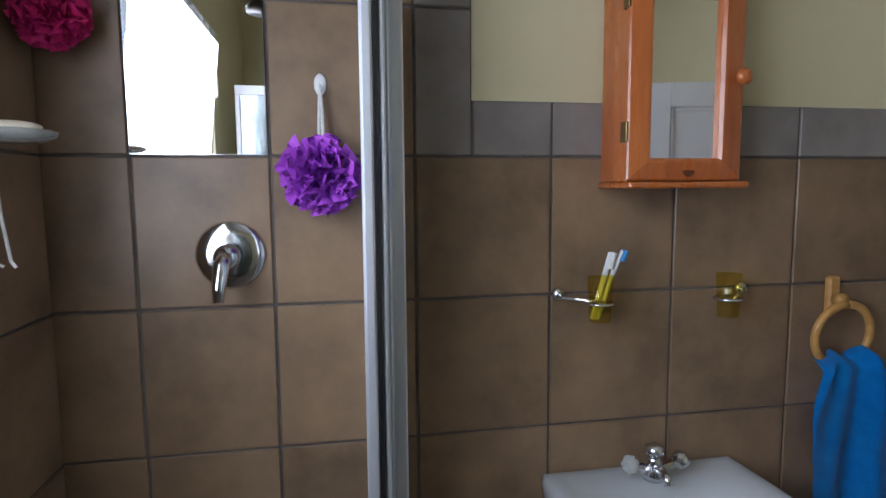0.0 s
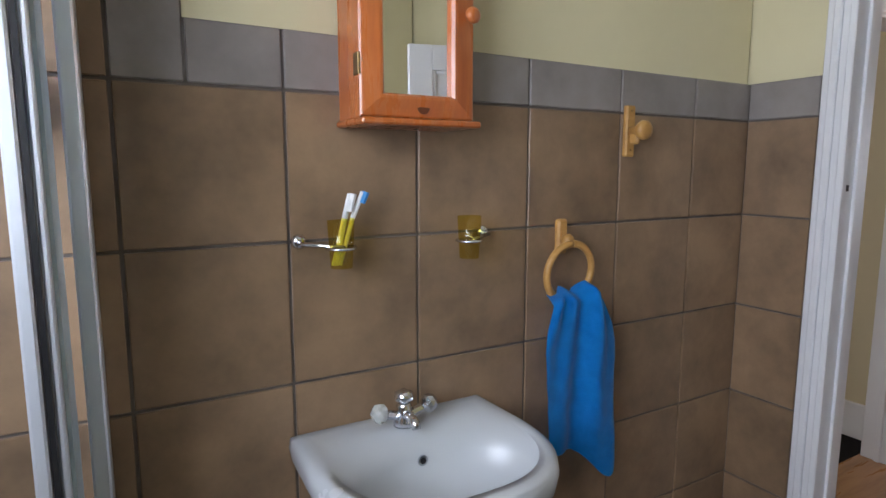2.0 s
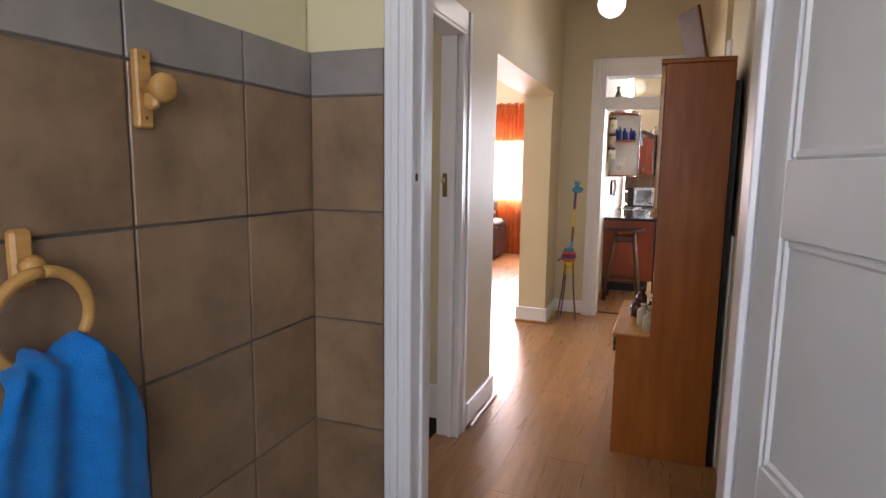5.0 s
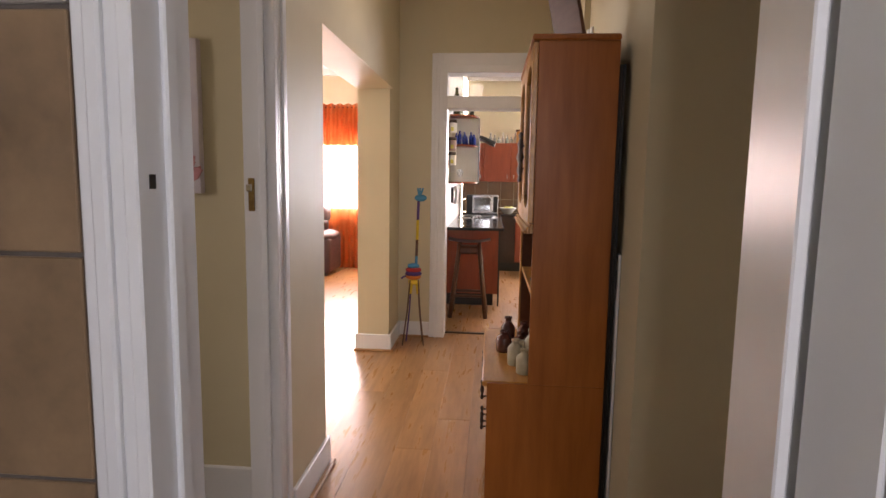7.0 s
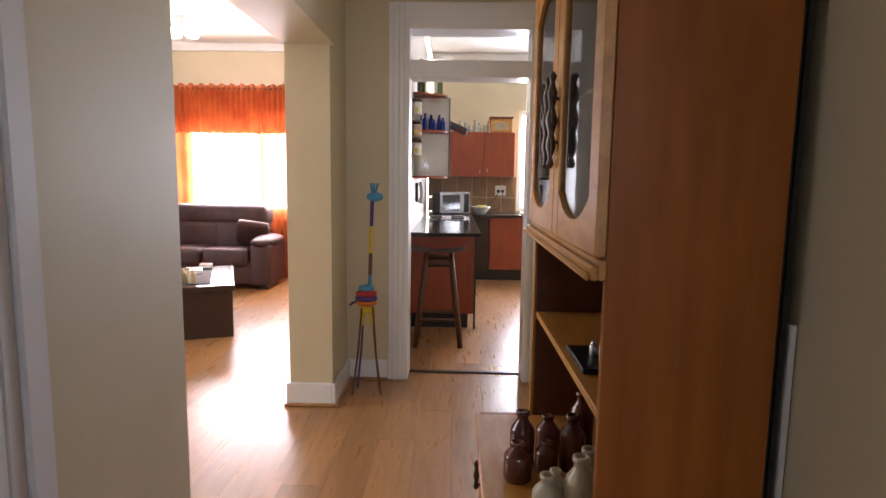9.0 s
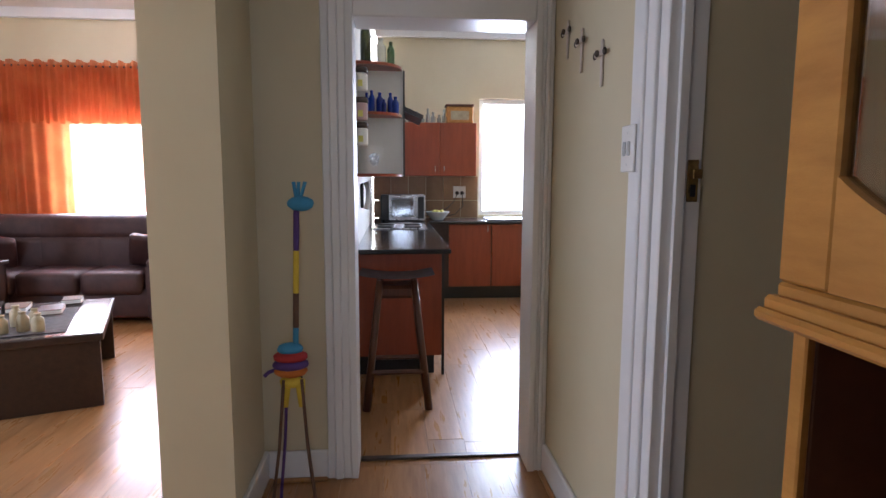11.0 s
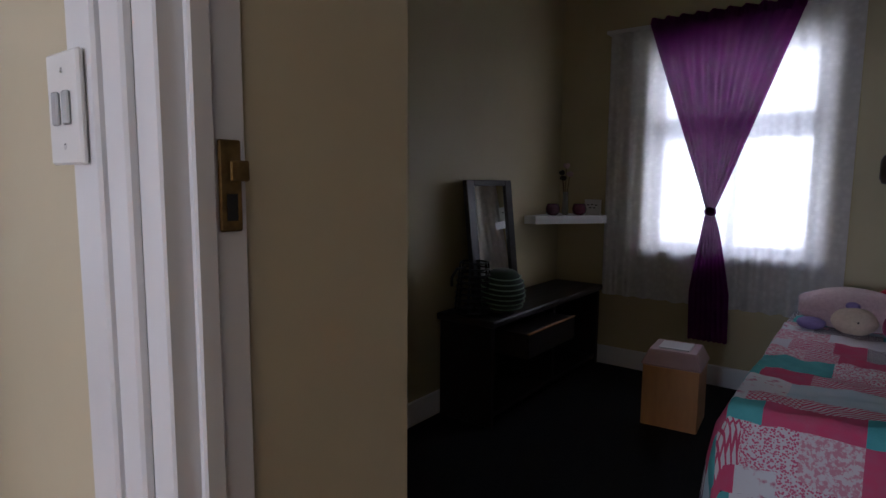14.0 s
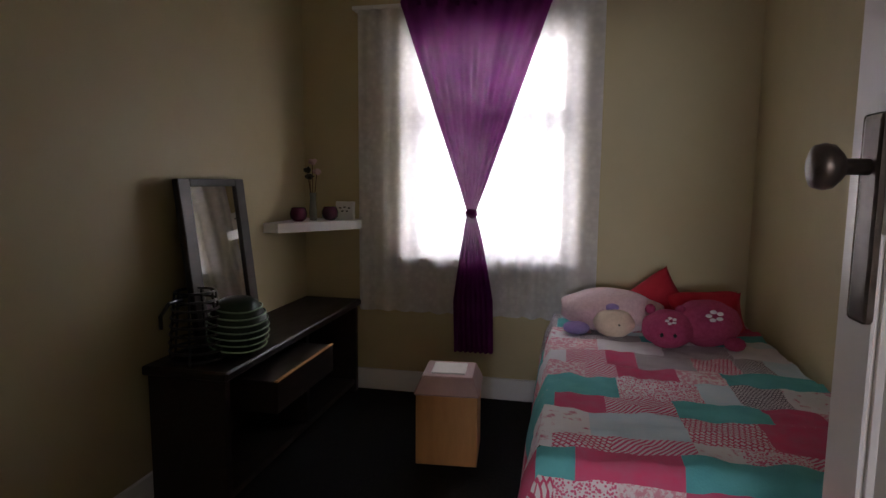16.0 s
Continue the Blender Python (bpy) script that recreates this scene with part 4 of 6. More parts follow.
part("body", lathe([(0.026, 0), (0.024, 0.012), (0.017, 0.03), (0.019, 0.05), (0.012, 0.06)], (0.69, 1.205, 0.864), "z", 20), CHROME, tp, "", True)
part("spout", tube([(0.69, 1.205, 0.89), (0.69, 1.175, 0.898), (0.69, 1.145, 0.890), (0.69, 1.138, 0.878)], 0.013, 12, None, 0.011), CHROME, tp, "", True)
for sx in (-1, 1):
    part("arm", tube([(0.69, 1.205, 0.885), (0.69 + sx * 0.05, 1.205, 0.90)], 0.012), CHROME, tp)
    part("knob", blob((0.69 + sx * 0.066, 1.20, 0.908), (0.022, 0.024, 0.024), sx, 0.12, 4, 2), PALEGLASS if sx < 0 else CHROME, tp, "clear faceted knob" if sx < 0 else "chrome knob")
part("collar", lathe([(0.018, 0), (0.024, 0.006), (0.022, 0.02), (0.008, 0.028)], (0.69, 1.205, 0.925), "z", 18), CHROME, tp, "", True)


# ---- corridor things ----
HX0, HX1 = 3.58, 4.45
hu = thing("hutch_dresser", (4.03, 0.25, 0), "tall brown wooden dresser with glazed top doors and open shelf", "dresser")
part("base_side", box(HX0, 0.03, 0, HX0 + 0.02, 0.485, 0.626, 0.002), HUTCH, hu)
part("base_side", box(HX1 - 0.02, 0.03, 0, HX1, 0.485, 0.626, 0.002), HUTCH, hu)
part("base_top", box(HX0 + 0.0205, 0.04, 0.605, HX1 - 0.0205, 0.505, 0.628, 0.004), HUTCHPALE, hu, "honey oak base top")
part("base_bottom", box(HX0 + 0.02, 0.03, 0.05, HX1 - 0.02, 0.46, 0.07), HUTCH, hu)
part("plinth", box(HX0 + 0.02, 0.43, 0, HX1 - 0.02, 0.45, 0.05), DARKSHADEWOOD, hu)
part("upper_side", box(HX0, 0.03, 0.626, HX0 + 0.02, 0.325, 1.94, 0.002), HUTCH, hu)
# far side, back and inner shelves carry the cabinet's inner shade in their colour
part("upper_side", box(HX1 - 0.02, 0.03, 0.626, HX1, 0.315, 1.94, 0.002), DARKSHADEWOOD, hu)
part("edge_strip", box(HX1 - 0.02, 0.315, 0.626, HX1, 0.326, 1.94, 0.002), HUTCHPALE, hu)
part("back_panel", box(HX0 + 0.02, 0.03, 0.05, HX1 - 0.02, 0.038, 1.94), DARKSHADEWOOD, hu)
part("top_board", box(HX0 - 0.012, 0.03, 1.94, HX1 + 0.012, 0.35, 1.962, 0.005), HUTCH, hu)
part("shelf", box(HX0 + 0.02, 0.038, 0.955, HX1 - 0.02, 0.315, 0.973, 0.002), HUTCHPALE, hu)
part("shelf", box(HX0 + 0.02, 0.038, 1.24, HX1 - 0.02, 0.315, 1.258, 0.002), DARKSHADEWOOD, hu)
part("shelf", box(HX0 + 0.02, 0.038, 1.58, HX1 - 0.02, 0.29, 1.595, 0.002), DARKSHADEWOOD, hu)
b = box(HX0 - 0.004, 0.325, 1.225, HX1 + 0.012, 0.338, 1.262, 0.003)
box(HX0 - 0.004, 0.338, 1.225, HX1 + 0.012, 0.352, 1.250, 0.004, b)
box(HX0 - 0.004, 0.352, 1.225, HX1 + 0.012, 0.362, 1.238, 0.004, b)
part("ledge_moulding", b, HUTCHPALE, hu, "stepped honey oak ledge")
HM = (HX0 + HX1) / 2
for x0, x1 in ((HX0, HM - 0.002), (HM + 0.002, HX1)):
    d = part("glazed_door", box(x0, 0.326, 1.265, x0 + 0.065, 0.346, 1.935, 0.003), HUTCHPALE, hu)
    part("stile", box(x1 - 0.065, 0.326, 1.265, x1, 0.346, 1.935, 0.003), HUTCHPALE, d)
    # arched rails with a wavy inner edge
    for z0, z1, up in ((1.265, 1.345, 1), (1.855, 1.935, -1)):
        bm = bmesh.new()
        lo, hi = x0 + 0.065, x1 - 0.065
        a, c = [], []
        for k in range(25):
            u = k / 24
            bulge = 0.05 * (abs(2 * u - 1) ** 2.2)
            a.append((lo + (hi - lo) * u, z0 if up > 0 else z1))
            c.append((lo + (hi - lo) * u, (z1 - 0.03 + bulge) if up > 0 else (z0 + 0.03 - bulge)))
        for y in (0.327, 0.345):
            va = [bm.verts.new((p[0], y, p[1])) for p in a]
            vc = [bm.verts.new((p[0], y, p[1])) for p in c]
            for k in range(24):
                bm.faces.new((va[k], va[k + 1], vc[k + 1], vc[k]))
        bm.verts.ensure_lookup_table()
        n = 25
        for k in range(24):
            bm.faces.new((bm.verts[n + k], bm.verts[n + k + 1], bm.verts[3 * n + k + 1], bm.verts[3 * n + k]))
        part("rail", bm, HUTCHPALE, d)
    part("pane", box(x0 + 0.06, 0.334, 1.29, x1 - 0.06, 0.337, 1.91), CABGLASS, d, "dim reflecting glass")
    hx = x1 - 0.03 if x0 == HX0 else x0 + 0.03
    part("handle", lathe([(0.004, -0.11), (0.010, -0.10), (0.005, -0.085), (0.013, -0.06), (0.007, -0.03), (0.016, 0.0), (0.007, 0.03), (0.013, 0.06), (0.005, 0.085), (0.010, 0.10), (0.004, 0.11)], (hx, 0.362, 1.53), "z", 12), BRONZE, d, "ornate dark pull handle", True)
    for dz in (-0.05, 0.05):
        part("stem", tube([(hx, 0.345, 1.53 + dz), (hx, 0.362, 1.53 + dz)], 0.004), BRONZE, d)
    bd = part("base_door", box(x0 + 0.02, 0.465, 0.075, x1 - 0.02, 0.485, 0.43, 0.004), HUTCH, hu)
    part("drawer_front", box(x0 + 0.02, 0.465, 0.44, x1 - 0.02, 0.485, 0.595, 0.004), HUTCH, hu)
    for hx2, z in (((x0 + x1) / 2, 0.52), (hx, 0.30)):
        part("pull", lathe([(0.004, -0.045), (0.009, -0.035), (0.005, -0.02), (0.010, 0), (0.005, 0.02), (0.009, 0.035), (0.004, 0.045)], (hx2, 0.505, z), "z", 10), BRONZE, bd, "ornate dark drawer pull", True)
        part("pull_stem", tube([(hx2, 0.485, z + 0.03), (hx2, 0.505, z + 0.03)], 0.004), BRONZE, bd)
        part("pull_stem", tube([(hx2, 0.485, z - 0.03), (hx2, 0.505, z - 0.03)], 0.004), BRONZE, bd)


def bottle_profile(h, r, neck, lip, shoulder):
    return [(r * 0.94, 0), (r, 0.006), (r, h * shoulder), (r * 0.9, h * (shoulder + 0.07)), (neck * 1.15, h * (shoulder + 0.2)), (neck, h * 0.90), (lip, h * 0.92), (lip, h * 0.985), (neck * 0.8, h), (neck * 0.7, h * 0.93)]


def bottle(x, y, z, h, r, m, label, group, neck=None, lip=None, shoulder=0.62, name="bottle"):
    neck = neck or r * 0.42
    return single(name, lathe(bottle_profile(h, r, neck, lip or neck * 1.3, shoulder), (x, y, z), "z", 20), m, label, "bottle", group, smooth=True)


G1 = "old stoneware bottles on the dresser"
for x, y, h, r, m in [(3.64, 0.30, 0.19, 0.036, GREYSTONE), (3.655, 0.215, 0.20, 0.037, STONE), (3.72, 0.36, 0.105, 0.036, STONE), (3.73, 0.27, 0.17, 0.038, STONE), (3.74, 0.18, 0.185, 0.036, STONE),
                      (3.83, 0.395, 0.115, 0.034, STONE), (3.82, 0.325, 0.165, 0.035, STONE), (3.83, 0.24, 0.15, 0.036, STONE), (3.90, 0.365, 0.09, 0.026, STONE), (3.93, 0.28, 0.13, 0.035, STONE)]:
    bottle(x, y - 0.03, 0.628, h, r, m, "grey glazed stoneware bottle" if m is GREYSTONE else "cream glazed stoneware bottle with a lipped neck", G1)
for x, y, h, r in [(4.02, 0.44, 0.10, 0.036), (4.10, 0.42, 0.15, 0.033), (4.06, 0.36, 0.085, 0.030), (4.08, 0.29, 0.15, 0.034), (4.17, 0.34, 0.11, 0.034), (4.20, 0.24, 0.17, 0.034)]:
    bottle(x, y - 0.03, 0.628, h, r, BROWNSTONE, "dark brown glazed stoneware bottle", G1)
tray = thing("small_tray", (3.95, 0.22, 0.973), "dark flat tray on the dresser shelf", "tray")
part("plate", box(3.83, 0.19, 0.973, 4.02, 0.30, 0.985, 0.004), BLACK, tray)
bottle(3.88, 0.24, 0.985, 0.06, 0.012, PLASTIC, "small white cruet on the tray", "")
bottle(3.94, 0.25, 0.985, 0.035, 0.010, STEEL, "small metal cruet on the tray", "")
sh = thing("seashell", (3.72, 0.24, 0.973), "pale pink spiral seashell", "shell")
part("shell", blob((3.72, 0.24, 0.99), (0.035, 0.024, 0.017), 2, 0.4, 2.5, 3), LID, sh, "", True)
bm = box(-0.10, -0.008, 0, 0.10, 0.008, 0.25, 0.003)
bm.transform(pose(3.74, 0.19, 1.964, -14, 0, 24))
bd = thing("wooden_plaque", (3.74, 0.19, 1.962), "weathered wooden plaque leaning on top of the dresser", "plaque")
part("board", bm, DARKSHADEWOOD, bd)
bm = box(-0.07, -0.013, 0.03, 0.07, -0.009, 0.22)
bm.transform(pose(3.74, 0.195, 1.964, -14, 0, 24))
part("face", bm, HUTCHPALE, bd)
wbd = thing("white_board", (3.56, -0.005, 0), "white painted board standing behind the dresser", "board")
part("sheet", box(3.60, -0.016, 0, 4.4, -0.004, 1.15, 0.002), WHITE, wbd)
blk = thing("folded_frame", (3.58, 0.01, 0), "dark folded frame behind the dresser", "frame")
part("panel", box(3.60, 0.002, 0, 4.42, 0.014, 1.86, 0.002), BLACK, blk)
part("edge_rail", box(3.60, 0.0145, 0, 3.64, 0.026, 1.86, 0.003), BLACK, blk)
part("edge_rail", box(4.38, 0.0145, 0, 4.42, 0.026, 1.86, 0.003), BLACK, blk)

# wire giraffe
gx, gy = 6.24, 1.125
g = thing("giraffe_ornament", (gx, gy, 0), "tall beaded giraffe ornament in bright stripes", "ornament")
for dx, dy, c in ((-0.06, 0.07, "brown"), (0.05, 0.06, "purple"), (-0.05, -0.07, "brown"), (0.06, -0.05, "brown")):
    part("leg", tube([(gx + dx * 0.4, gy + dy * 0.5, 0.56), (gx + dx * 0.8, gy + dy * 0.8, 0.28), (gx + dx * 1.2, gy + dy * 1.3, 0.0)], 0.0065, 8), GIR[c], g)
for k, (c, z, r) in enumerate((("yellow", 0.545, 0.040), ("orange", 0.59, 0.058), ("purple", 0.618, 0.064), ("red", 0.650, 0.060), ("blue", 0.682, 0.045))):
    part("body_band", blob((gx, gy + 0.01, z), (r * 0.8, r * 1.15, 0.026), k, 0.06, 4, 3), GIR[c], g, c + " beaded band", True)
for dy in (-0.025, 0.03):
    part("thigh", tube([(gx, gy + dy, 0.55), (gx, gy + dy * 1.2, 0.44)], 0.022, 10, None, 0.012), GIR["yellow"], g, "", True)
part("tail", tube([(gx, gy + 0.06, 0.60), (gx, gy + 0.10, 0.585), (gx, gy + 0.115, 0.57)], 0.008), GIR["purple"], g)
for c, z0, z1 in (("blue", 0.69, 0.77), ("brown", 0.77, 0.91), ("yellow", 0.91, 1.08), ("purple", 1.08, 1.24)):
    part("neck_band", tube([(gx, gy - 0.012 - 0.03 * (z0 - 0.69), z0), (gx, gy - 0.012 - 0.03 * (z1 - 0.69), z1)], 0.012, 10), GIR[c], g, c + " beaded neck band")
hd = part("head", blob((gx, gy - 0.045, 1.265), (0.028, 0.052, 0.030), 4, 0.1, 3, 3), GIR["blue"], g, "blue head", True)
for dy in (-0.045, -0.02, 0.0):
    part("horn", tube([(gx, gy - 0.03 + dy * 0.3, 1.28), (gx, gy - 0.02 + dy, 1.35)], 0.007), GIR["blue"], hd)


def cross(x, z0, z1, label):
    c = thing("wall_cross", (x, S0, z0), label, "cross", "row of wall crosses")
    zc = z0 + (z1 - z0) * 0.70
    part("upright", box(x - 0.008, S0 + 0.002, z0, x + 0.008, S0 + 0.010, z1, 0.003), CROSSPALE, c)
    part("arm", box(x - 0.046, S0 + 0.011, zc - 0.009, x + 0.046, S0 + 0.019, zc + 0.009, 0.003), CROSSPALE, c)
    for dx in (-0.046, 0.046):
        part("finial", blob((x + dx, S0 + 0.015, zc), (0.009, 0.007, 0.013), sub=2), BRONZE, c, "dark finial", True)
    part("stud", blob((x, S0 + 0.024, zc), (0.012, 0.008, 0.012), sub=2), BRONZE, c, "", True)


cross(6.27, 1.84, 1.99, "small pale metal cross with a dark stud")
cross(6.09, 1.755, 1.915, "middle pale metal cross with a dark stud")
cross(5.87, 1.67, 1.825, "large pale metal cross with a dark stud")
sw = thing("light_switch", (5.59, 0.04, 1.38), "white double light switch plate on the door trim", "light switch")
part("plate", box(5.515, S0 + 0.0255, 1.383, 5.605, S0 + 0.034, 1.517, 0.003), PLASTIC, sw)
for x in (5.545, 5.575):
    part("rocker", box(x - 0.008, S0 + 0.034, 1.43, x + 0.008, S0 + 0.039, 1.47, 0.002), CERAMIC, sw)
for z in (1.405, 1.495):
    part("screw", lathe([(0.004, 0), (0.003, 0.0015)], (5.56, S0 + 0.034, z), "-y", 8), STEEL, sw)
pc = thing("canvas_picture", (3.60, 1.85, 1.36), "canvas painting of a pale pink flamingo wing", "picture")
part("canvas", box(3.585, 1.64, 1.355, 3.62, 2.20, 1.955, 0.003), PICPALE, pc)
rnd = random.Random(5)
for k in range(44):
    u = k / 43
    y, z = 1.69 + 0.26 * u + rnd.gauss(0, 0.012), 1.44 + 0.36 * u ** 0.75 + rnd.gauss(0, 0.014)
    bm = blob((0, 0, 0), (0.0012, 0.011 + 0.016 * math.sin(math.pi * min(1, u + 0.25)), 0.050), k, 0.35, 3, 3)
    bm.transform(pose(3.5845 - 0.0002 * (k % 5), y, z, 40 + rnd.uniform(-14, 14), 0, 0))
    part("feather", bm, PICPINK, pc, "", True)
cl = thing("ceiling_lamp", (4.6, 0.69, 3.1), "lit white glass globe hanging from the corridor ceiling", "ceiling lamp")
part("rose", lathe([(0.05, -0.03), (0.055, 0)], (4.6, 0.69, 3.1), "z", 20), PLASTIC, cl)
part("stem", tube([(4.6, 0.69, 3.07), (4.6, 0.69, 2.60)], 0.006), PLASTIC, cl)
gl = part("globe", blob((4.6, 0.69, 2.50), (0.085, 0.085, 0.085), sub=3), glow("lit_globe", (1, 0.95, 0.85), 6.0), cl, "glowing globe", True)
gl.visible_shadow = False

# ---- kitchen things ----
ct = thing("kitchen_counter", (9.0, 0.65, 0), "cherry wood counter run with a black granite worktop", "kitchen counter")
part("end_panel", box(7.86, 0.39, 0.14, 7.88, 0.968, 0.868), CHERRY, ct)
part("worktop", box(7.74, 0.335, 0.868, 10.94, 0.968, 0.90, 0.006), GRANITE, ct, "polished black granite worktop")
part("corner_strip", box(7.855, 0.372, 0.0, 7.90, 0.39, 0.868), BLACK, ct)
part("plinth", box(7.90, 0.44, 0, 10.9, 0.968, 0.14), BLACK, ct)
for x in (7.95, 8.55, 9.15, 9.75):
    part("cupboard_door", box(x, 0.385, 0.15, x + 0.58, 0.405, 0.86, 0.003), CHERRY if x != 9.15 else BLACK, ct)
part("carcass", box(7.88, 0.405, 0.14, 10.9, 0.96, 0.866), DARKWOOD, ct)
c2 = thing("kitchen_counter", (10.65, -0.9, 0), "cherry wood base units under the window worktop", "kitchen counter")
part("worktop", box(10.36, -2.58, 0.868, 10.94, 0.334, 0.90, 0.006), GRANITE, c2, "polished black granite worktop")
part("carcass", box(10.42, -2.55, 0.14, 10.93, 0.334, 0.866), DARKWOOD, c2)
part("plinth", box(10.47, -2.55, 0, 10.9, 0.33, 0.14), BLACK, c2)
for k in range(5):
    y = 0.10 - 0.49 * k
    d = part("cupboard_door", box(10.40, y - 0.48, 0.15, 10.42, y, 0.86, 0.004), CHERRY, c2)
    part("handle", tube([(10.385, y - 0.44, 0.78), (10.375, y - 0.44, 0.79), (10.375, y - 0.44, 0.83), (10.385, y - 0.44, 0.84)], 0.006), STEEL, d)
uc = thing("wall_cupboard", (10.7, 0.18, 1.40), "cherry wood kitchen wall cupboard with two doors", "cupboard")
part("carcass", box(10.62, -0.23, 1.40, 10.95, 0.965, 2.0), CHERRY, uc)
for y0, y1 in ((-0.23, 0.188), (0.192, 0.61), (0.614, 0.965)):
    d = part("cupboard_door", box(10.60, y0, 1.40, 10.619, y1, 2.0, 0.004), CHERRY, uc)
    part("handle", tube([(10.58, y0 + 0.37 if y0 < 0 else y0 + 0.05, 1.45), (10.575, y0 + 0.37 if y0 < 0 else y0 + 0.05, 1.48), (10.58, y0 + 0.37 if y0 < 0 else y0 + 0.05, 1.51)], 0.006), STEEL, d)
st = thing("open_shelf_unit", (8.1, 0.8, 1.38), "white open shelf unit with wood-edged rounded shelves", "shelf unit")
part("back_panel", box(8.22, 0.645, 1.38, 8.24, 0.968, 2.145), PLASTIC, st)
part("edge_strip", box(8.195, 0.632, 1.38, 8.24, 0.645, 2.13), BLACK, st, "black edge strip")
for z in (1.38, 1.80, 2.13):
    bm = bmesh.new()
    pts = [(8.22, 0.968), (7.96, 0.968)] + [(8.22 - 0.26 * math.cos(a), 0.968 - 0.315 * math.sin(a) ** 0.8) for a in [k * math.pi / 24 for k in range(1, 13)]]
    f = bm.faces.new([bm.verts.new((x, y, z)) for x, y in pts])
    ex = bmesh.ops.extrude_face_region(bm, geom=[f])
    bmesh.ops.translate(bm, verts=[v for v in ex["geom"] if isinstance(v, bmesh.types.BMVert)], vec=(0, 0, 0.02))
    part("shelf", bm, CHERRY, st)
part("cupboard_body", box(8.24, 0.66, 1.38, 8.9, 0.968, 2.12), CHERRY, st)
for x, y, h, r, m, w in ((8.03, 0.90, 0.30, 0.036, OLIVEGLASS, "olive green"), (8.09, 0.86, 0.19, 0.045, PALEGLASS, "clear square"), (8.14, 0.80, 0.19, 0.040, PALEGLASS, "clear"), (8.12, 0.73, 0.16, 0.026, GREENGLASS, "bright green")):
    bottle(x, y, 2.15, h, r, m, w + " glass bottle on the shelf unit", "bottles on the top shelf")
for k, (x, y, h) in enumerate(((8.10, 0.90, 0.14), (8.12, 0.865, 0.16), (8.15, 0.81, 0.15), (8.12, 0.78, 0.10), (8.16, 0.735, 0.15), (8.13, 0.70, 0.12))):
    bottle(x, y, 1.82, h, 0.018 + 0.004 * (k % 3), BLUEGLASS, "cobalt blue glass bottle on the shelf", "blue bottles on the middle shelf")
cd = thing("greeting_card", (8.12, 0.85, 1.40), "white card with a small grey drawing", "card")
part("card", box(8.11, 0.79, 1.40, 8.118, 0.92, 1.60), PLASTIC, cd)
part("drawing", blob((8.108, 0.85, 1.50), (0.003, 0.03, 0.045), 3, 0.6, 3, 3), STEEL, cd)
cd2 = thing("greeting_card", (8.16, 0.74, 1.40), "small plain white card on the shelf", "card")
part("card", box(8.15, 0.71, 1.40, 8.156, 0.76, 1.48), PLASTIC, cd2)
for z, c in ((1.93, PLASTIC), (1.74, LID), (1.58, PLASTIC)):
    j = thing("hanging_jar", (7.80, 0.93, z), "lidded storage jar fixed on the kitchen wall", "jar", "row of wall jars")
    part("jar", lathe([(0.040, 0), (0.043, 0.01), (0.043, 0.10), (0.036, 0.11)], (7.80, 0.922, z), "z", 18), c, j, "", True)
    part("lid", lathe([(0.045, 0), (0.046, 0.02), (0.040, 0.035)], (7.80, 0.922, z + 0.11), "z", 18), BRONZE, j, "dark lid", True)
    part("label", box(7.752, 0.91, z + 0.02, 7.757, 0.94, z + 0.06), YELLOW, j)
rb = thing("jar_rail", (7.85, 0.965, 1.5), "wooden wall rail behind the jars", "rail")
part("board", box(7.76, 0.962, 1.55, 7.84, 0.968, 2.10), HUTCHPALE, rb)
ph = thing("wall_phone", (8.5, 0.95, 1.15), "white wall telephone handset under the shelf", "telephone")
part("handset", tube([(8.45, 0.93, 1.34), (8.45, 0.91, 1.28), (8.45, 0.91, 1.20), (8.45, 0.93, 1.13)], 0.020, 10), PLASTIC, ph, "", True)
part("cradle", box(8.42, 0.945, 1.14, 8.48, 0.968, 1.33, 0.006), BLACK, ph)
mw = thing("microwave_oven", (10.5, 0.57, 0.90), "silver microwave oven on the granite worktop", "microwave")
part("case", box(10.36, 0.37, 0.91, 10.72, 0.86, 1.19, 0.008), BLACK, mw)
part("front", box(10.345, 0.37, 0.91, 10.36, 0.77, 1.19, 0.004), STEEL, mw)
part("window", box(10.338, 0.50, 0.95, 10.345, 0.74, 1.155, 0.002), OVENGLASS, mw, "reflecting door window")
part("control_panel", box(10.339, 0.385, 0.93, 10.345, 0.45, 1.17), BLACK, mw)
part("handle", tube([(10.325, 0.475, 0.94), (10.325, 0.475, 1.16)], 0.008), STEEL, mw)
for y in (0.40, 0.83):
    part("foot", lathe([(0.012, 0), (0.012, 0.012)], (10.45, y, 0.899), "z", 10), BLACK, mw)
hob = thing("hob", (9.6, 0.65, 0.90), "steel hob with four black plates", "hob")
part("tray", box(9.30, 0.40, 0.9005, 9.86, 0.92, 0.908, 0.003), STEEL, hob)
for x in (9.45, 9.72):
    for y in (0.53, 0.79):
        part("plate", lathe([(0.085, 0), (0.085, 0.012), (0.07, 0.014)], (x, y, 0.908), "z", 24), BLACK, hob, "", True)
bw = thing("fruit_bowl", (10.5, 0.20, 0.90), "white oval bowl holding small fruit", "bowl")
part("bowl", lathe([(0.05, 0), (0.07, 0.01), (0.13, 0.085), (0.137, 0.10), (0.128, 0.10), (0.06, 0.02)], (10.52, 0.22, 0.90), "z", 28), CERAMIC, bw, "", True)
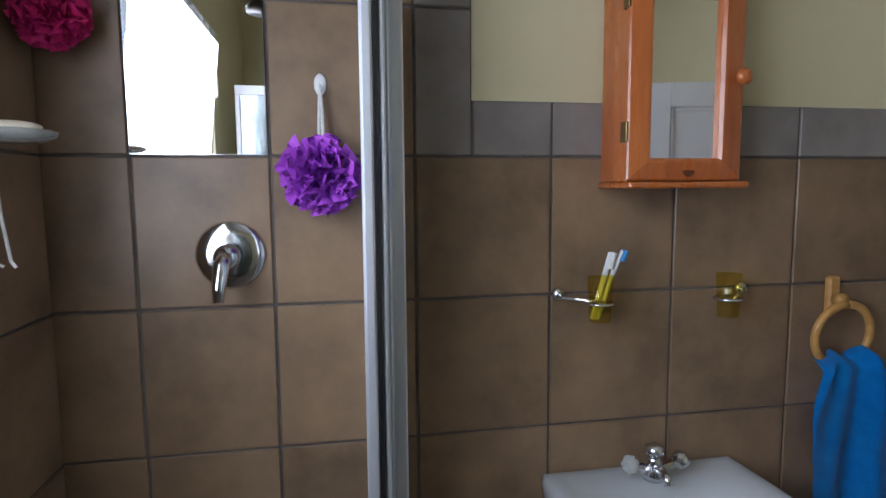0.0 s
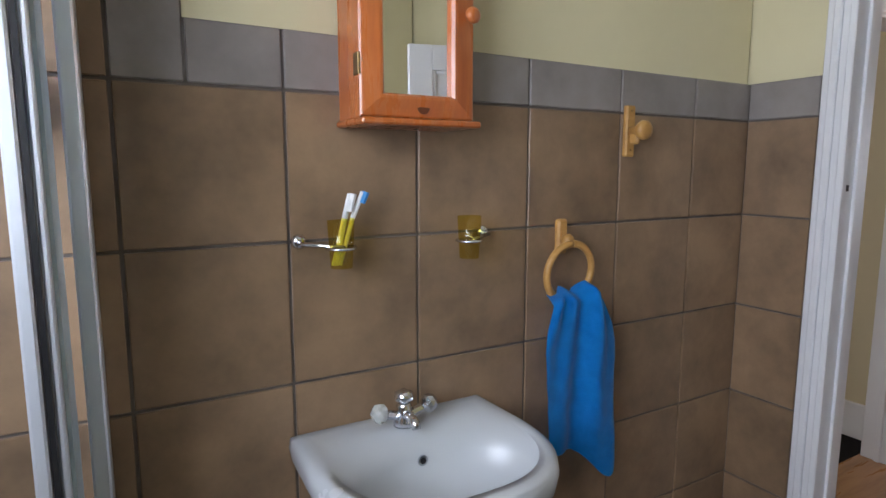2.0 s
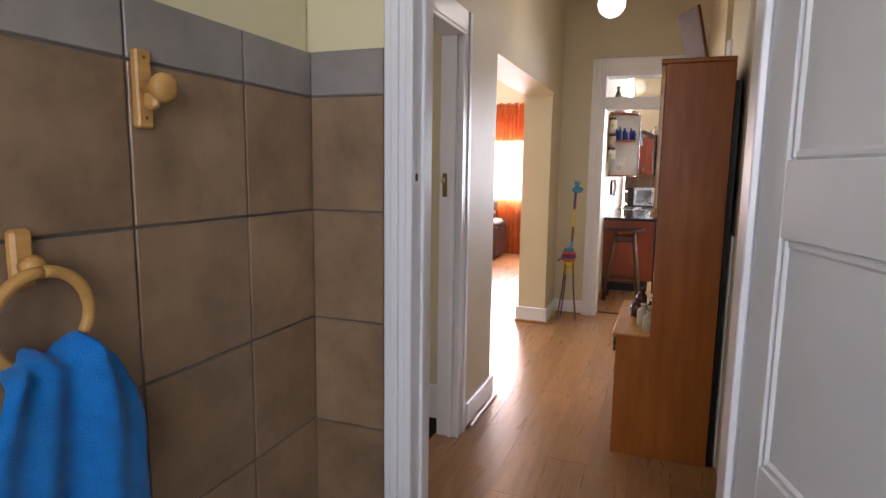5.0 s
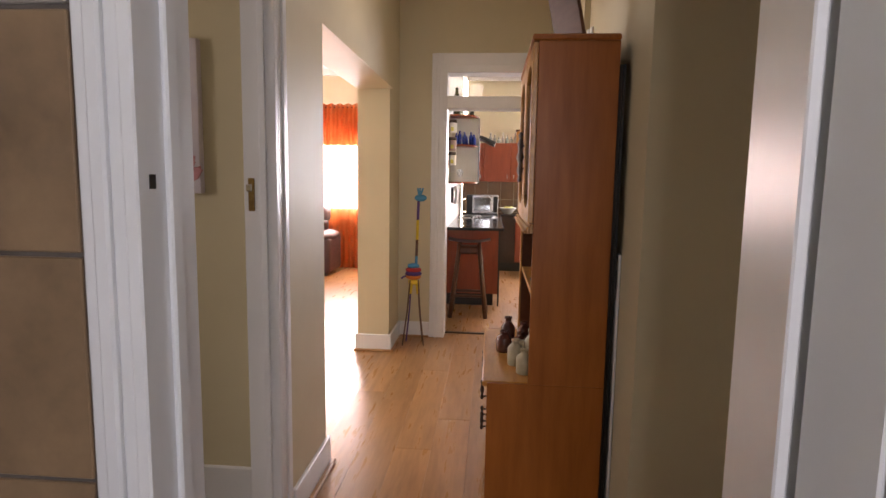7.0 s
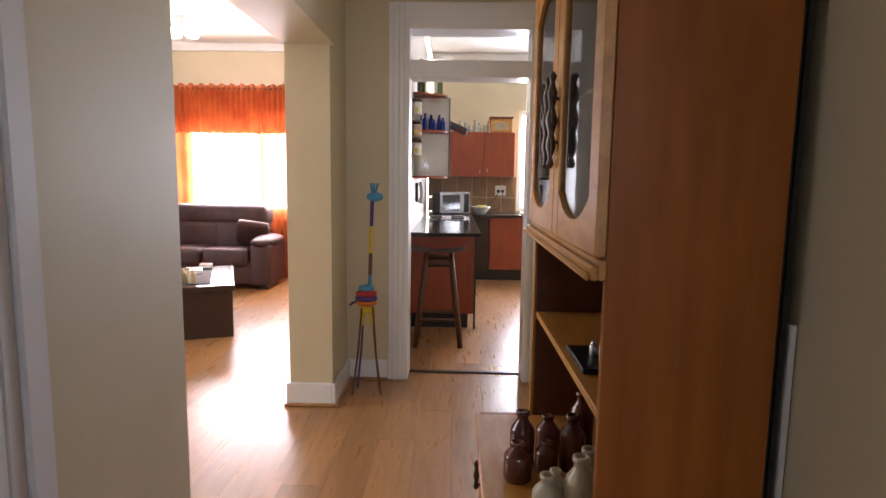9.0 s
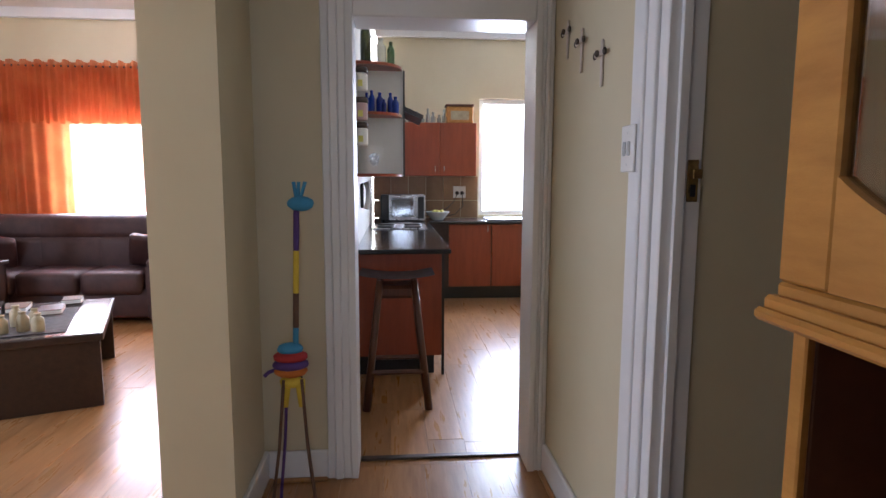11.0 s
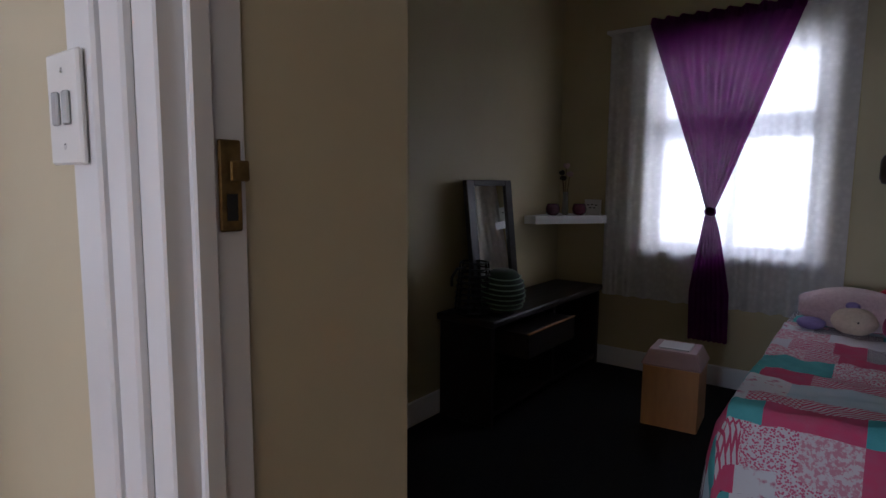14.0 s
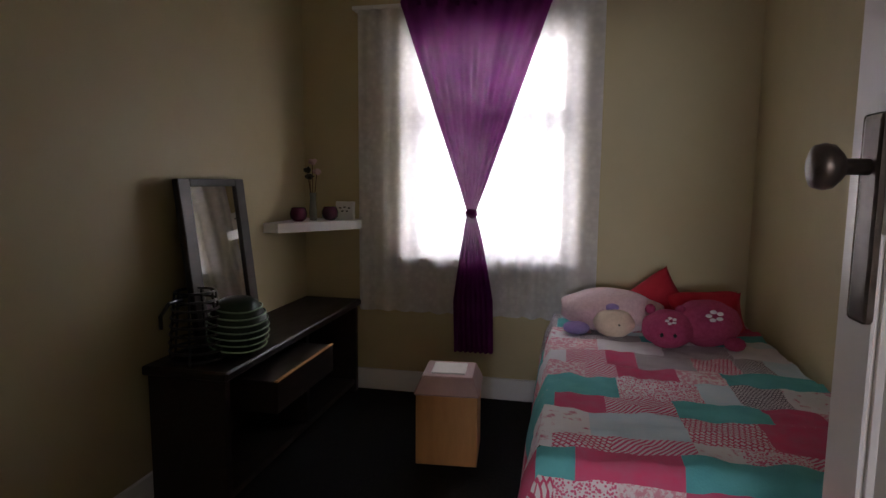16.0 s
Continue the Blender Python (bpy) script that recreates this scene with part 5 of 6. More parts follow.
for dx, dy in ((0.03, 0.03), (-0.04, 0.0), (0.02, -0.05)):
    part("fruit", blob((10.52 + dx, 0.22 + dy, 0.99), (0.03, 0.03, 0.03), sub=2), YELLOW, bw, "", True)
so = thing("wall_socket", (10.93, -0.08, 1.14), "white double wall socket with black plugs", "socket")
part("plate", box(10.925, -0.15, 1.14, 10.938, 0.0, 1.28, 0.003), PLASTIC, so)
for y in (-0.045, -0.105):
    part("plug", lathe([(0.022, 0), (0.024, 0.02), (0.012, 0.035)], (10.925, y, 1.20), "-x", 14), BLACK, so, "", True)
part("cable", tube([(10.89, -0.045, 1.19), (10.86, 0.0, 1.10), (10.85, 0.08, 1.02), (10.84, 0.18, 0.97), (10.80, 0.35, 0.93)], 0.005), BLACK, so)
part("cable", tube([(10.89, -0.105, 1.19), (10.85, -0.11, 1.05), (10.84, -0.02, 0.95), (10.83, 0.15, 0.915)], 0.005), BLACK, so)
hd = thing("cooker_hood", (10.45, 0.6, 2.0), "black angled cooker hood beside the shelf unit", "cooker hood")
bm = box(9.2, 0.44, 1.98, 9.8, 0.66, 2.02)
bm.transform(Matrix.Translation((9.5, 0.66, 1.98)) @ Matrix.Rotation(radians(24), 4, "X") @ Matrix.Translation((-9.5, -0.66, -1.98)))
part("visor", bm, BLACK, hd)
part("body", box(9.2, 0.66, 1.82, 9.8, 0.965, 2.0), BLACK, hd)
for k in range(8):
    bottle(10.72 + 0.06 * (k % 2), 0.58 - 0.065 * k, 2.0, 0.10 + 0.035 * ((k * 5) % 3), 0.026 + 0.006 * (k % 2), PALEGLASS, "small clear glass bottle above the cupboard", "clear bottles on the cupboard", shoulder=0.5)
tin = thing("storage_tin", (10.75, -0.04, 2.0), "old brown lidded tin above the cupboard", "tin")
part("box", box(10.66, -0.20, 2.0, 10.84, 0.11, 2.19, 0.012), HUTCHPALE, tin)
part("lid", box(10.65, -0.21, 2.19, 10.85, 0.12, 2.215, 0.008), DARKSHADEWOOD, tin, "dark lid")
part("label", box(10.655, -0.15, 2.04, 10.66, 0.06, 2.14), STONE, tin)
wc = thing("dish_drainer", (10.6, -0.6, 0.90), "dark drainer board on the worktop below the window", "drainer")
part("board", box(10.42, -0.95, 0.90, 10.85, -0.35, 0.915, 0.004), BLACK, wc)

# bar stool
sx, sy = 7.40, 0.70
bs = thing("bar_stool", (sx, sy, 0), "dark wooden bar stool with splayed legs", "stool")
bm = sheet(lambda u, v: Vector((sx + (v - 0.5) * 0.30, sy + (u - 0.5) * 0.44, 0.785 + 0.10 * (abs(u - 0.5)) ** 2)), 18, 8, 0.04)
part("seat", bm, DARKWOOD, bs, "dished dark seat", True)
part("apron", box(sx - 0.10, sy - 0.11, 0.66, sx + 0.10, sy + 0.11, 0.74, 0.02), STOOLWOOD, bs)
for ax in (-1, 1):
    for ay in (-1, 1):
        part("leg", tube([(sx + ax * 0.09, sy + ay * 0.10, 0.77), (sx + ax * 0.13, sy + ay * 0.145, 0.36), (sx + ax * 0.155, sy + ay * 0.185, 0.0)], 0.020, 10, None, 0.024), STOOLWOOD, bs, "", True)
for ay in (-1, 1):
    part("stretcher", tube([(sx - 0.145, sy + ay * 0.165, 0.19), (sx + 0.145, sy + ay * 0.165, 0.19)], 0.013), STOOLWOOD, bs)
for ax in (-1, 1):
    part("stretcher", tube([(sx + ax * 0.145, sy - 0.165, 0.23), (sx + ax * 0.145, sy + 0.165, 0.23)], 0.016), STOOLWOOD, bs)

# ---- living room things ----
oc = thing("orange_curtain", (10.38, 3.4, 0.05), "sheer orange curtains with a gathered heading", "curtain")
part("cloth", sheet(lambda u, v: Vector((10.36 + 0.028 * math.sin(u * 190 + 3 * math.sin(u * 23)) * (0.5 + 0.5 * v), 1.75 + 3.6 * u, 2.50 - 2.50 * v)), 420, 10), ORANGE, oc)
part("heading", sheet(lambda u, v: Vector((10.335 + 0.020 * math.sin(u * 330), 1.75 + 3.6 * u, 2.55 + 0.014 * math.sin(u * 170) - 0.62 * v)), 420, 5), ORANGE, oc, "short gathered valance")
part("rod", tube([(10.36, 1.70, 2.50), (10.36, 5.40, 2.50)], 0.014), DARKWOOD, oc)

sf = thing("sofa", (9.9, 3.8, 0), "dark brown leather recliner sofa under the window", "sofa")
SX0, SX1, SY0, SY1 = 9.42, 10.26, 2.78, 5.0
part("base", box(SX0 + 0.05, SY0 + 0.1, 0.06, SX1 - 0.05, SY1 - 0.1, 0.34, 0.03, seg=2), LEATHER, sf, "", True)
for y0 in (SY0, SY1 - 0.26):
    part("armrest", box(SX0 + 0.04, y0, 0.04, SX1 - 0.12, y0 + 0.26, 0.56, 0.06, seg=3), LEATHER, sf, "padded armrest", True)
    part("arm_pad", blob((SX0 + 0.38, y0 + 0.13, 0.57), (0.42, 0.16, 0.085), 3, 0.08, 2, 3), LEATHER, sf, "", True)
W = (SY1 - SY0 - 0.52) / 3
for k in range(3):
    y = SY0 + 0.26 + W * k
    part("seat_cushion", box(SX0, y + 0.006, 0.28, SX1 - 0.3, y + W - 0.006, 0.50, 0.065, seg=3), LEATHER, sf, "", True)
    part("back_cushion", box(SX1 - 0.36, y - 0.06, 0.42, SX1 - 0.06, y + W + 0.06, 0.80, 0.08, seg=3), LEATHER, sf, "", True)
    part("head_cushion", box(SX1 - 0.34, y - 0.08, 0.74, SX1, y + W + 0.08, 1.0, 0.09, seg=3), LEATHER, sf, "", True)
for y in (SY0 + 0.06, SY1 - 0.14):
    part("foot", box(SX0 + 0.1, y, 0, SX0 + 0.18, y + 0.08, 0.05), BLACK, sf)
for y, lab in ((3.10, "small dark cushion by the armrest"), (4.55, "dark crumpled leather cushion on the sofa")):
    cu = thing("cushion", (9.8, y, 0.5), lab, "cushion")
    bm = box(-0.05, -0.19, -0.17, 0.05, 0.19, 0.17, 0.05, seg=3)
    bm.transform(pose(9.80, y, 0.655, 10, -24, 8))
    part("cover", bm, LEATHER, cu, "", True)

TM = pose(7.44, 2.44, 0, 0, 0, 21.4)
tb = thing("coffee_table", (7.44, 2.44, 0), "low dark wooden coffee table with a pale worn top", "coffee table")
for nm, b, m in (("tabletop", (0, 0, 0.405, 1.15, 0.95, 0.45, 0.004), DARKWOOD), ("top_sheet", (0.015, 0.015, 0.4505, 1.135, 0.935, 0.453), mat("shiny_table_top", (0.13, 0.11, 0.11), (0.08, 0.07, 0.07), 5, 0.2)),
                 ("leg_panel", (0.02, 0.02, 0, 0.08, 0.93, 0.405, 0.003), DARKWOOD), ("leg_panel", (1.06, 0.02, 0, 1.12, 0.93, 0.405, 0.003), DARKWOOD), ("stretcher", (0.08, 0.44, 0.06, 1.06, 0.50, 0.30, 0.003), DARKWOOD)):
    bm = box(*b)
    bm.transform(TM)
    part(nm, bm, m, tb)
rnner = thing("table_runner", (7.8, 2.7, 0.453), "grey cloth runner laid over the coffee table", "cloth")
bm = sheet(lambda u, v: Vector((0.10 + 0.75 * u, 0.20 + 0.55 * v, 0.457 + 0.004 * math.sin(9 * u + 5 * v))), 12, 10, 0.003)
bm.transform(TM)
part("cloth", bm, mat("grey_runner", (0.34, 0.33, 0.34), (0.24, 0.23, 0.24), 30, 0.9), rnner)
for k, (x, y, h) in enumerate(((0.16, 0.34, 0.10), (0.20, 0.42, 0.11), (0.18, 0.52, 0.10), (0.22, 0.60, 0.11), (0.32, 0.38, 0.10), (0.36, 0.48, 0.12))):
    p = TM @ Vector((x, y, 0.462))
    bottle(p.x, p.y, p.z, h + 0.01, 0.034, STONE, "small cream jar on the coffee table", "jars on the coffee table", neck=0.016)
for k, (x, y, w, d) in enumerate(((0.62, 0.28, 0.20, 0.14), (0.78, 0.50, 0.22, 0.15), (0.95, 0.20, 0.16, 0.12))):
    bk = thing("book", TM @ Vector((x, y, 0.462)), "closed book lying on the coffee table", "book", "books on the coffee table")
    for z0, z1, m, nm in ((0.462, 0.466, DARKWOOD, "cover"), (0.466, 0.49, PLASTIC, "pages"), (0.49, 0.494, GIR["brown"] if k else BLACK, "cover")):
        bm = box(x, y, z0, x + w, y + d, z1)
        bm.transform(TM)
        part(nm, bm, m, bk)
orn = thing("table_ornament", TM @ Vector((0.5, 0.62, 0.462)), "dark twisted metal ornament on the coffee table", "ornament")
bm = tube([(0.45, 0.62, 0.468), (0.52, 0.60, 0.53), (0.60, 0.66, 0.50), (0.66, 0.60, 0.56), (0.74, 0.62, 0.468)], 0.012)
bm.transform(TM)
part("wire", bm, BRONZE, orn, "", True)
sdt = thing("side_table", (9.3, 4.35, 0), "small dark side table beside the sofa", "side table")
part("tabletop", box(8.98, 4.15, 0.60, 9.38, 4.60, 0.635, 0.006), DARKWOOD, sdt)
for x in (9.0, 9.33):
    for y in (4.17, 4.55):
        part("leg", box(x, y, 0, x + 0.035, y + 0.035, 0.60, 0.004), DARKWOOD, sdt)
part("panel", box(9.0, 4.17, 0.10, 9.35, 4.58, 0.60), DARKWOOD, sdt)
lp = thing("table_lamp", (9.2, 4.30, 0.635), "table lamp with a red and gold turned base and dark shade", "lamp")
part("base", lathe([(0.07, 0), (0.06, 0.03), (0.03, 0.06), (0.05, 0.11), (0.065, 0.17), (0.05, 0.24), (0.02, 0.29), (0.012, 0.34)], (9.2, 4.26, 0.635), "z", 20), mat("lamp_red_gold", (0.32, 0.04, 0.02), (0.45, 0.26, 0.08), 14, 0.3), lp, "", True)
part("shade", lathe([(0.15, 0.33), (0.09, 0.50), (0.085, 0.50), (0.145, 0.33)], (9.2, 4.26, 0.635), "z", 20), BLACK, lp, "dark fabric shade", True)
ll = thing("ceiling_light", (9.2, 3.6, 3.1), "white ceiling fitting with lit shades in the living room", "ceiling lamp")
part("rose", lathe([(0.06, -0.12), (0.08, -0.05), (0.08, 0)], (9.2, 3.6, 3.1), "z", 20), PLASTIC, ll)
for dy in (-0.10, 0.10):
    s = part("shade", lathe([(0.05, -0.08), (0.075, -0.15), (0.06, -0.18)], (9.2, 3.6 + dy, 3.06), "z", 16), glow("lit_shade", (1, 0.95, 0.9), 5.0), ll, "glowing glass shade", True)
    s.visible_shadow = False

# ---- bedroom things ----
def purple_cloth(u, v):
    """Hung from the rail, tied at a knot, loose below."""
    z = 2.45 - 2.13 * v
    if z > 1.19:
        k = ((z - 1.19) / 1.26) ** 1.0
        w = 0.022 + 0.435 * k
    else:
        k = (1.19 - z) / 0.87
        w = 0.022 + 0.10 * min(1, k * 1.6) ** 0.8
    x = 5.662 + (0.5 - u) * 2 * w - (0.02 * k if z < 1.19 else 0)
    y = -3.775 + 0.018 * math.sin(u * 48 + 2 * math.sin(v * 3)) * min(1, w / 0.2 + 0.25) + 0.03 * math.exp(-((z - 1.19) / 0.10) ** 2)
    return Vector((x, y, z + 0.015 * (math.sin(u * 60) if v < 0.02 else 0)))


pcu = thing("purple_curtain", (5.66, -3.78, 0.3), "sheer purple curtain knotted in the middle", "curtain")
part("cloth", sheet(purple_cloth, 150, 90), PURPLE, pcu, "", True)
part("knot", blob((5.662, -3.745, 1.19), (0.036, 0.03, 0.028), 2, 0.3, 3, 3), PURPLE, pcu, "", True)
part("heading", sheet(lambda u, v: Vector((6.11 - 0.90 * u, -3.765 + 0.014 * math.sin(u * 120), 2.475 + 0.008 * math.sin(u * 60) - 0.06 * v)), 120, 3, 0.004), PURPLE, pcu)
lcu = thing("lace_curtain", (5.66, -3.82, 0.55), "white lace net curtain with a scalloped hem", "curtain")
part("cloth", sheet(lambda u, v: Vector((6.405 - 1.49 * u, -3.822 + 0.014 * math.sin(u * 75 + 4 * math.sin(u * 9)) * (0.6 + 0.4 * v), 2.435 - v * (1.88 + 0.012 * abs(math.sin(u * 40))))), 220, 14), LACE, lcu, "", True)
part("rod", box(4.87, -3.835, 2.43, 6.44, -3.812, 2.455, 0.004), WHITE, lcu, "white curtain rail")
for x in (4.88, 6.42):
    part("bracket", box(x - 0.012, -3.87, 2.425, x + 0.012, -3.835, 2.46, 0.003), WHITE, lcu)

# bed with a patchwork quilt
bed = thing("bed", (4.65, -2.85, 0), "bed with the mattress covered to the floor", "bed")
part("base", box(4.12, -3.80, 0.05, 5.10, -1.98, 0.32, 0.01), DARKWOOD, bed)
part("mattress", box(4.10, -3.82, 0.32, 5.13, -1.95, 0.565, 0.05, seg=2), QUILT[3], bed, "", True)
for x in (4.15, 5.02):
    for y in (-3.75, -2.08):
        part("leg", box(x, y, 0, x + 0.06, y + 0.06, 0.05), BLACK, bed)
qu = thing("patchwork_quilt", (4.65, -2.85, 0.57), "pink, teal and white patchwork quilt over the bed", "quilt")


def quilt_place(s, t):
    """s: metres from the wall side over the edge; t: metres from the head down over the foot."""
    wob = 0.016 * noise.noise(Vector((s * 4, t * 5, 0))) + 0.010 * noise.noise(Vector((s * 15, t * 19, 3))) + 0.022 * max(0, noise.noise(Vector((s * 7 + t * 9, t * 4 - s * 5, 8)))) ** 1.5
    top = 0.585 + wob
    x, y, z = 4.09 + s, -3.83 + t, top
    over = s - 1.06
    if over > 0:
        x = 4.09 + 1.06 + 0.035 * min(1, over * 9) + 0.10 * over + 0.018 * math.sin(t * 11) * min(1, over * 4)
        z = top - max(0, over - 0.015)
    o2 = t - 1.89
    if o2 > 0:
        y = -3.83 + 1.89 + 0.035 * min(1, o2 * 9) + 0.13 * o2 + 0.020 * math.sin(s * 12) * min(1, o2 * 4)
        z -= max(0, o2 - 0.015)
    return Vector((x, y, max(z, 0.02 + 0.004 * math.sin(9 * s))))


rnd = random.Random(21)
t0 = 0.0
row = 0
while t0 < 2.42:
    t1 = t0 + rnd.choice((0.09, 0.13, 0.17, 0.21))
    s0 = 0.0
    k = row
    while s0 < 1.52:
        s1 = min(1.52, s0 + rnd.choice((0.13, 0.18, 0.24, 0.30)))
        if s1 > 1.40:
            s1 = 1.52
        m = QUILT[rnd.choice((0, 0, 1, 2, 2, 3, 4, 5, 6, 7, 8, 9))]
        n1, n2 = max(3, int((s1 - s0) / 0.022)), max(3, int((t1 - t0) / 0.022))
        part("patch", sheet(lambda u, v: quilt_place(s0 + (s1 - s0) * u, t0 + (t1 - t0) * v), n1, n2), m, qu, "", True)
        s0 = s1
        k += 1
    t0 = t1
    row += 1

un = thing("plush_toy", (4.82, -3.45, 0.60), "pale pink plush toy with a cream head", "soft toy")
part("body", blob((4.85, -3.52, 0.69), (0.27, 0.14, 0.115), 5, 0.12, 2, 4), PLUSHPINK, un, "", True)
part("head", blob((4.84, -3.36, 0.655), (0.105, 0.085, 0.075), 2, 0.06, 2, 3), PLUSHCREAM, un, "cream head", True)
part("ear", blob((4.85, -3.37, 0.735), (0.035, 0.02, 0.022), 1, 0, 2, 2), PLUSHLILAC, un, "", True)
part("foot", blob((5.03, -3.36, 0.62), (0.07, 0.05, 0.035), 1, 0.05, 2, 3), PLUSHLILAC, un, "lilac paw", True)
part("eye", blob((4.82, -3.278, 0.665), (0.006, 0.005, 0.006), sub=1), BLACK, un)
hp = thing("plush_toy", (4.55, -3.30, 0.60), "raspberry plush toy with white flower marks", "soft toy")
part("head", blob((4.60, -3.22, 0.675), (0.12, 0.10, 0.095), 6, 0.07, 2, 4), PLUSHMAG, hp, "", True)
part("body", blob((4.41, -3.28, 0.70), (0.16, 0.12, 0.115), 7, 0.08, 2, 4), PLUSHMAG, hp, "", True)
for x in (4.68, 4.54):
    part("ear", blob((x, -3.24, 0.765), (0.026, 0.016, 0.026), 1, 0, 2, 2), PLUSHMAG, hp, "", True)
part("foot", blob((4.30, -3.19, 0.625), (0.05, 0.045, 0.035), 1, 0, 2, 2), PLUSHMAG, hp, "", True)
for x in (4.64, 4.58):
    part("nostril", blob((x, -3.122, 0.665), (0.010, 0.006, 0.012), sub=1), BLACK, hp)
for cx, cy, cz, s in ((4.60, -3.135, 0.735, 0.03), (4.40, -3.175, 0.76, 0.045)):
    bm = bmesh.new()
    for k in range(5):
        a = k * 2 * math.pi / 5
        blob((cx + s * 0.6 * math.cos(a), cy + 0.008, cz + s * 0.45 * math.sin(a)), (s * 0.35, 0.008, s * 0.22), sub=2, bm=bm)
    part("flower_mark", bm, PLASTIC, hp, "white flower mark", True)


def pillow(w, h, t, seed):
    """A stuffed cover with pulled-out corners, in the local xz plane."""
    bm = bmesh.new()
    for side in (-1, 1):
        def place(u, v):
            a, b = u * 2 - 1, v * 2 - 1
            pinch_z = 1 - 0.10 * (1 - a * a)
            puff_y = t * ((1 - a ** 4) * (1 - b ** 4)) ** 0.6 * (1 + 0.12 * noise.noise(Vector((a * 2, b * 2, seed))))
            return Vector((a * w * (1 - 0.10 + 0.10 * b * b), side * puff_y, b * h * pinch_z))
        sheet(place, 18, 18, bm=bm)
    bmesh.ops.remove_doubles(bm, verts=bm.verts[:], dist=0.0005)
    return bm


for x, y, z, rx, ry, rz, lab in ((4.62, -3.62, 0.70, -28, 38, 5, "red cushion with a small yellow motif standing on a corner"), (4.34, -3.58, 0.675, -42, 8, -20, "plain red cushion lying against the wall")):
    c = thing("cushion", (x, y, 0.6), lab, "cushion")
    bm = pillow(0.185, 0.185, 0.075, x)
    bm.transform(pose(x, y, z, rx, ry, rz))
    part("cover", bm, RED, c, "", True)
    if rz > 0:
        bm = blob((0, 0, 0), (0.035, 0.006, 0.035), 3, 0.7, 3, 3)
        bm.transform(pose(x, y, z, rx, ry, rz) @ Matrix.Translation((0.0, 0.076, 0.0)))
        part("motif", bm, YELLOW, c)

bx = thing("laundry_box", (5.65, -3.06, 0), "pale veneer box with a flat pinkish lid", "box")
BMX = pose(5.65, -3.07, 0, 0, 0, 5)
for nm, b, m, lab in (("body", (-0.15, -0.15, 0, 0.15, 0.15, 0.35, 0.004), BOXWOOD, ""), ("lid", (-0.160, -0.160, 0.35, 0.160, 0.160, 0.440, 0.008), LID, "pinkish hipped lid"), ("lid_pad", (-0.085, -0.085, 0.4405, 0.085, 0.085, 0.447, 0.004), PLASTIC, "pale raised pad")):
    bm = box(*b)
    if nm == "lid":
        for v in bm.verts:
            if v.co.z > 0.40:
                v.co.x, v.co.y = v.co.x * 0.80, v.co.y * 0.80
    bm.transform(BMX)
    part(nm, bm, m, bx, lab)

# dresser table
ds = thing("dressing_table", (6.5, -3.1, 0), "low dark wooden dressing table with an open front", "dressing table")
part("tabletop", box(6.395, -3.83, 0.575, 6.79, -2.28, 0.615, 0.008), DRESSERWOOD, ds)
part("side", box(6.42, -2.34, 0, 6.775, -2.30, 0.575, 0.004), DRESSERWOOD, ds)
part("side", box(6.42, -3.82, 0, 6.775, -3.78, 0.575, 0.004), DRESSERWOOD, ds)
part("back", box(6.755, -3.78, 0.05, 6.775, -2.34, 0.575), DRESSERWOOD, ds)
part("divider", box(6.43, -3.10, 0.05, 6.755, -3.07, 0.575), DRESSERWOOD, ds)
part("bottom_shelf", box(6.43, -3.78, 0.05, 6.755, -2.34, 0.08), DRESSERWOOD, ds)
dw = part("drawer", box(6.27, -3.05, 0.39, 6.70, -2.45, 0.53, 0.004), DRESSERWOOD, ds, "dark drawer pulled half open")
part("drawer_edge", box(6.265, -3.05, 0.53, 6.282, -2.45, 0.535), BOXWOOD, dw)
mr = thing("leaning_mirror", (6.66, -2.76, 0.615), "tall dark framed mirror leaning against the wall", "mirror")
MM = pose(6.665, -2.76, 0.616, 0, 6, 6)
for nm, b, m in (("stile", (-0.012, -0.31, 0, 0.018, -0.215, 0.77, 0.004), DRESSERWOOD), ("stile", (-0.012, 0.215, 0, 0.018, 0.31, 0.77, 0.004), DRESSERWOOD), ("rail", (-0.012, -0.215, 0.735, 0.018, 0.215, 0.77, 0.004), DRESSERWOOD), ("rail", (-0.012, -0.215, 0, 0.018, 0.215, 0.08, 0.004), DRESSERWOOD), ("glass", (0.0, -0.215, 0.08, 0.006, 0.215, 0.735), MIRROR)):
    bm = box(*b)
    bm.transform(MM)
    part(nm, bm, m, mr)
vs = thing("striped_vase", (6.50, -2.56, 0.615), "round green vase with pale glowing wire stripes", "vase")
GREENV = mat("dark_green_wire", (0.010, 0.036, 0.014), (0.006, 0.02, 0.009), 20, 0.5)
part("body", lathe([(0.06, 0), (0.10, 0.03), (0.128, 0.10), (0.122, 0.17), (0.085, 0.235), (0.06, 0.25)], (6.50, -2.54, 0.615), "z", 26), GREENV, vs, "", True)
for k in range(7):
    z = 0.655 + k * 0.028
    r = 0.131 * math.sqrt(max(0.1, 1 - ((z - 0.725) / 0.16) ** 2)) + 0.002
    part("stripe", tube([(6.50 + r * math.cos(a), -2.54 + r * math.sin(a), z + 0.006 * math.sin(a * 2)) for a in [j * 2 * math.pi / 28 for j in range(29)]], 0.0035, 6), mat("pale_green_wire", (0.30, 0.46, 0.30), None, 9, 0.4) if k == 0 else bpy.data.materials["pale_green_wire"], vs, "", True)
bk = thing("wire_basket", (6.62, -2.50, 0.615), "dark woven basket behind the vase", "basket")
for k in range(9):
    r = 0.11 - 0.03 * (k / 8) ** 2
    part("hoop", tube([(6.62 + r * math.cos(a), -2.42 + r * math.sin(a), 0.63 + 0.035 * k) for a in [j * 2 * math.pi / 20 for j in range(21)]], 0.006, 5), BLACK, bk)
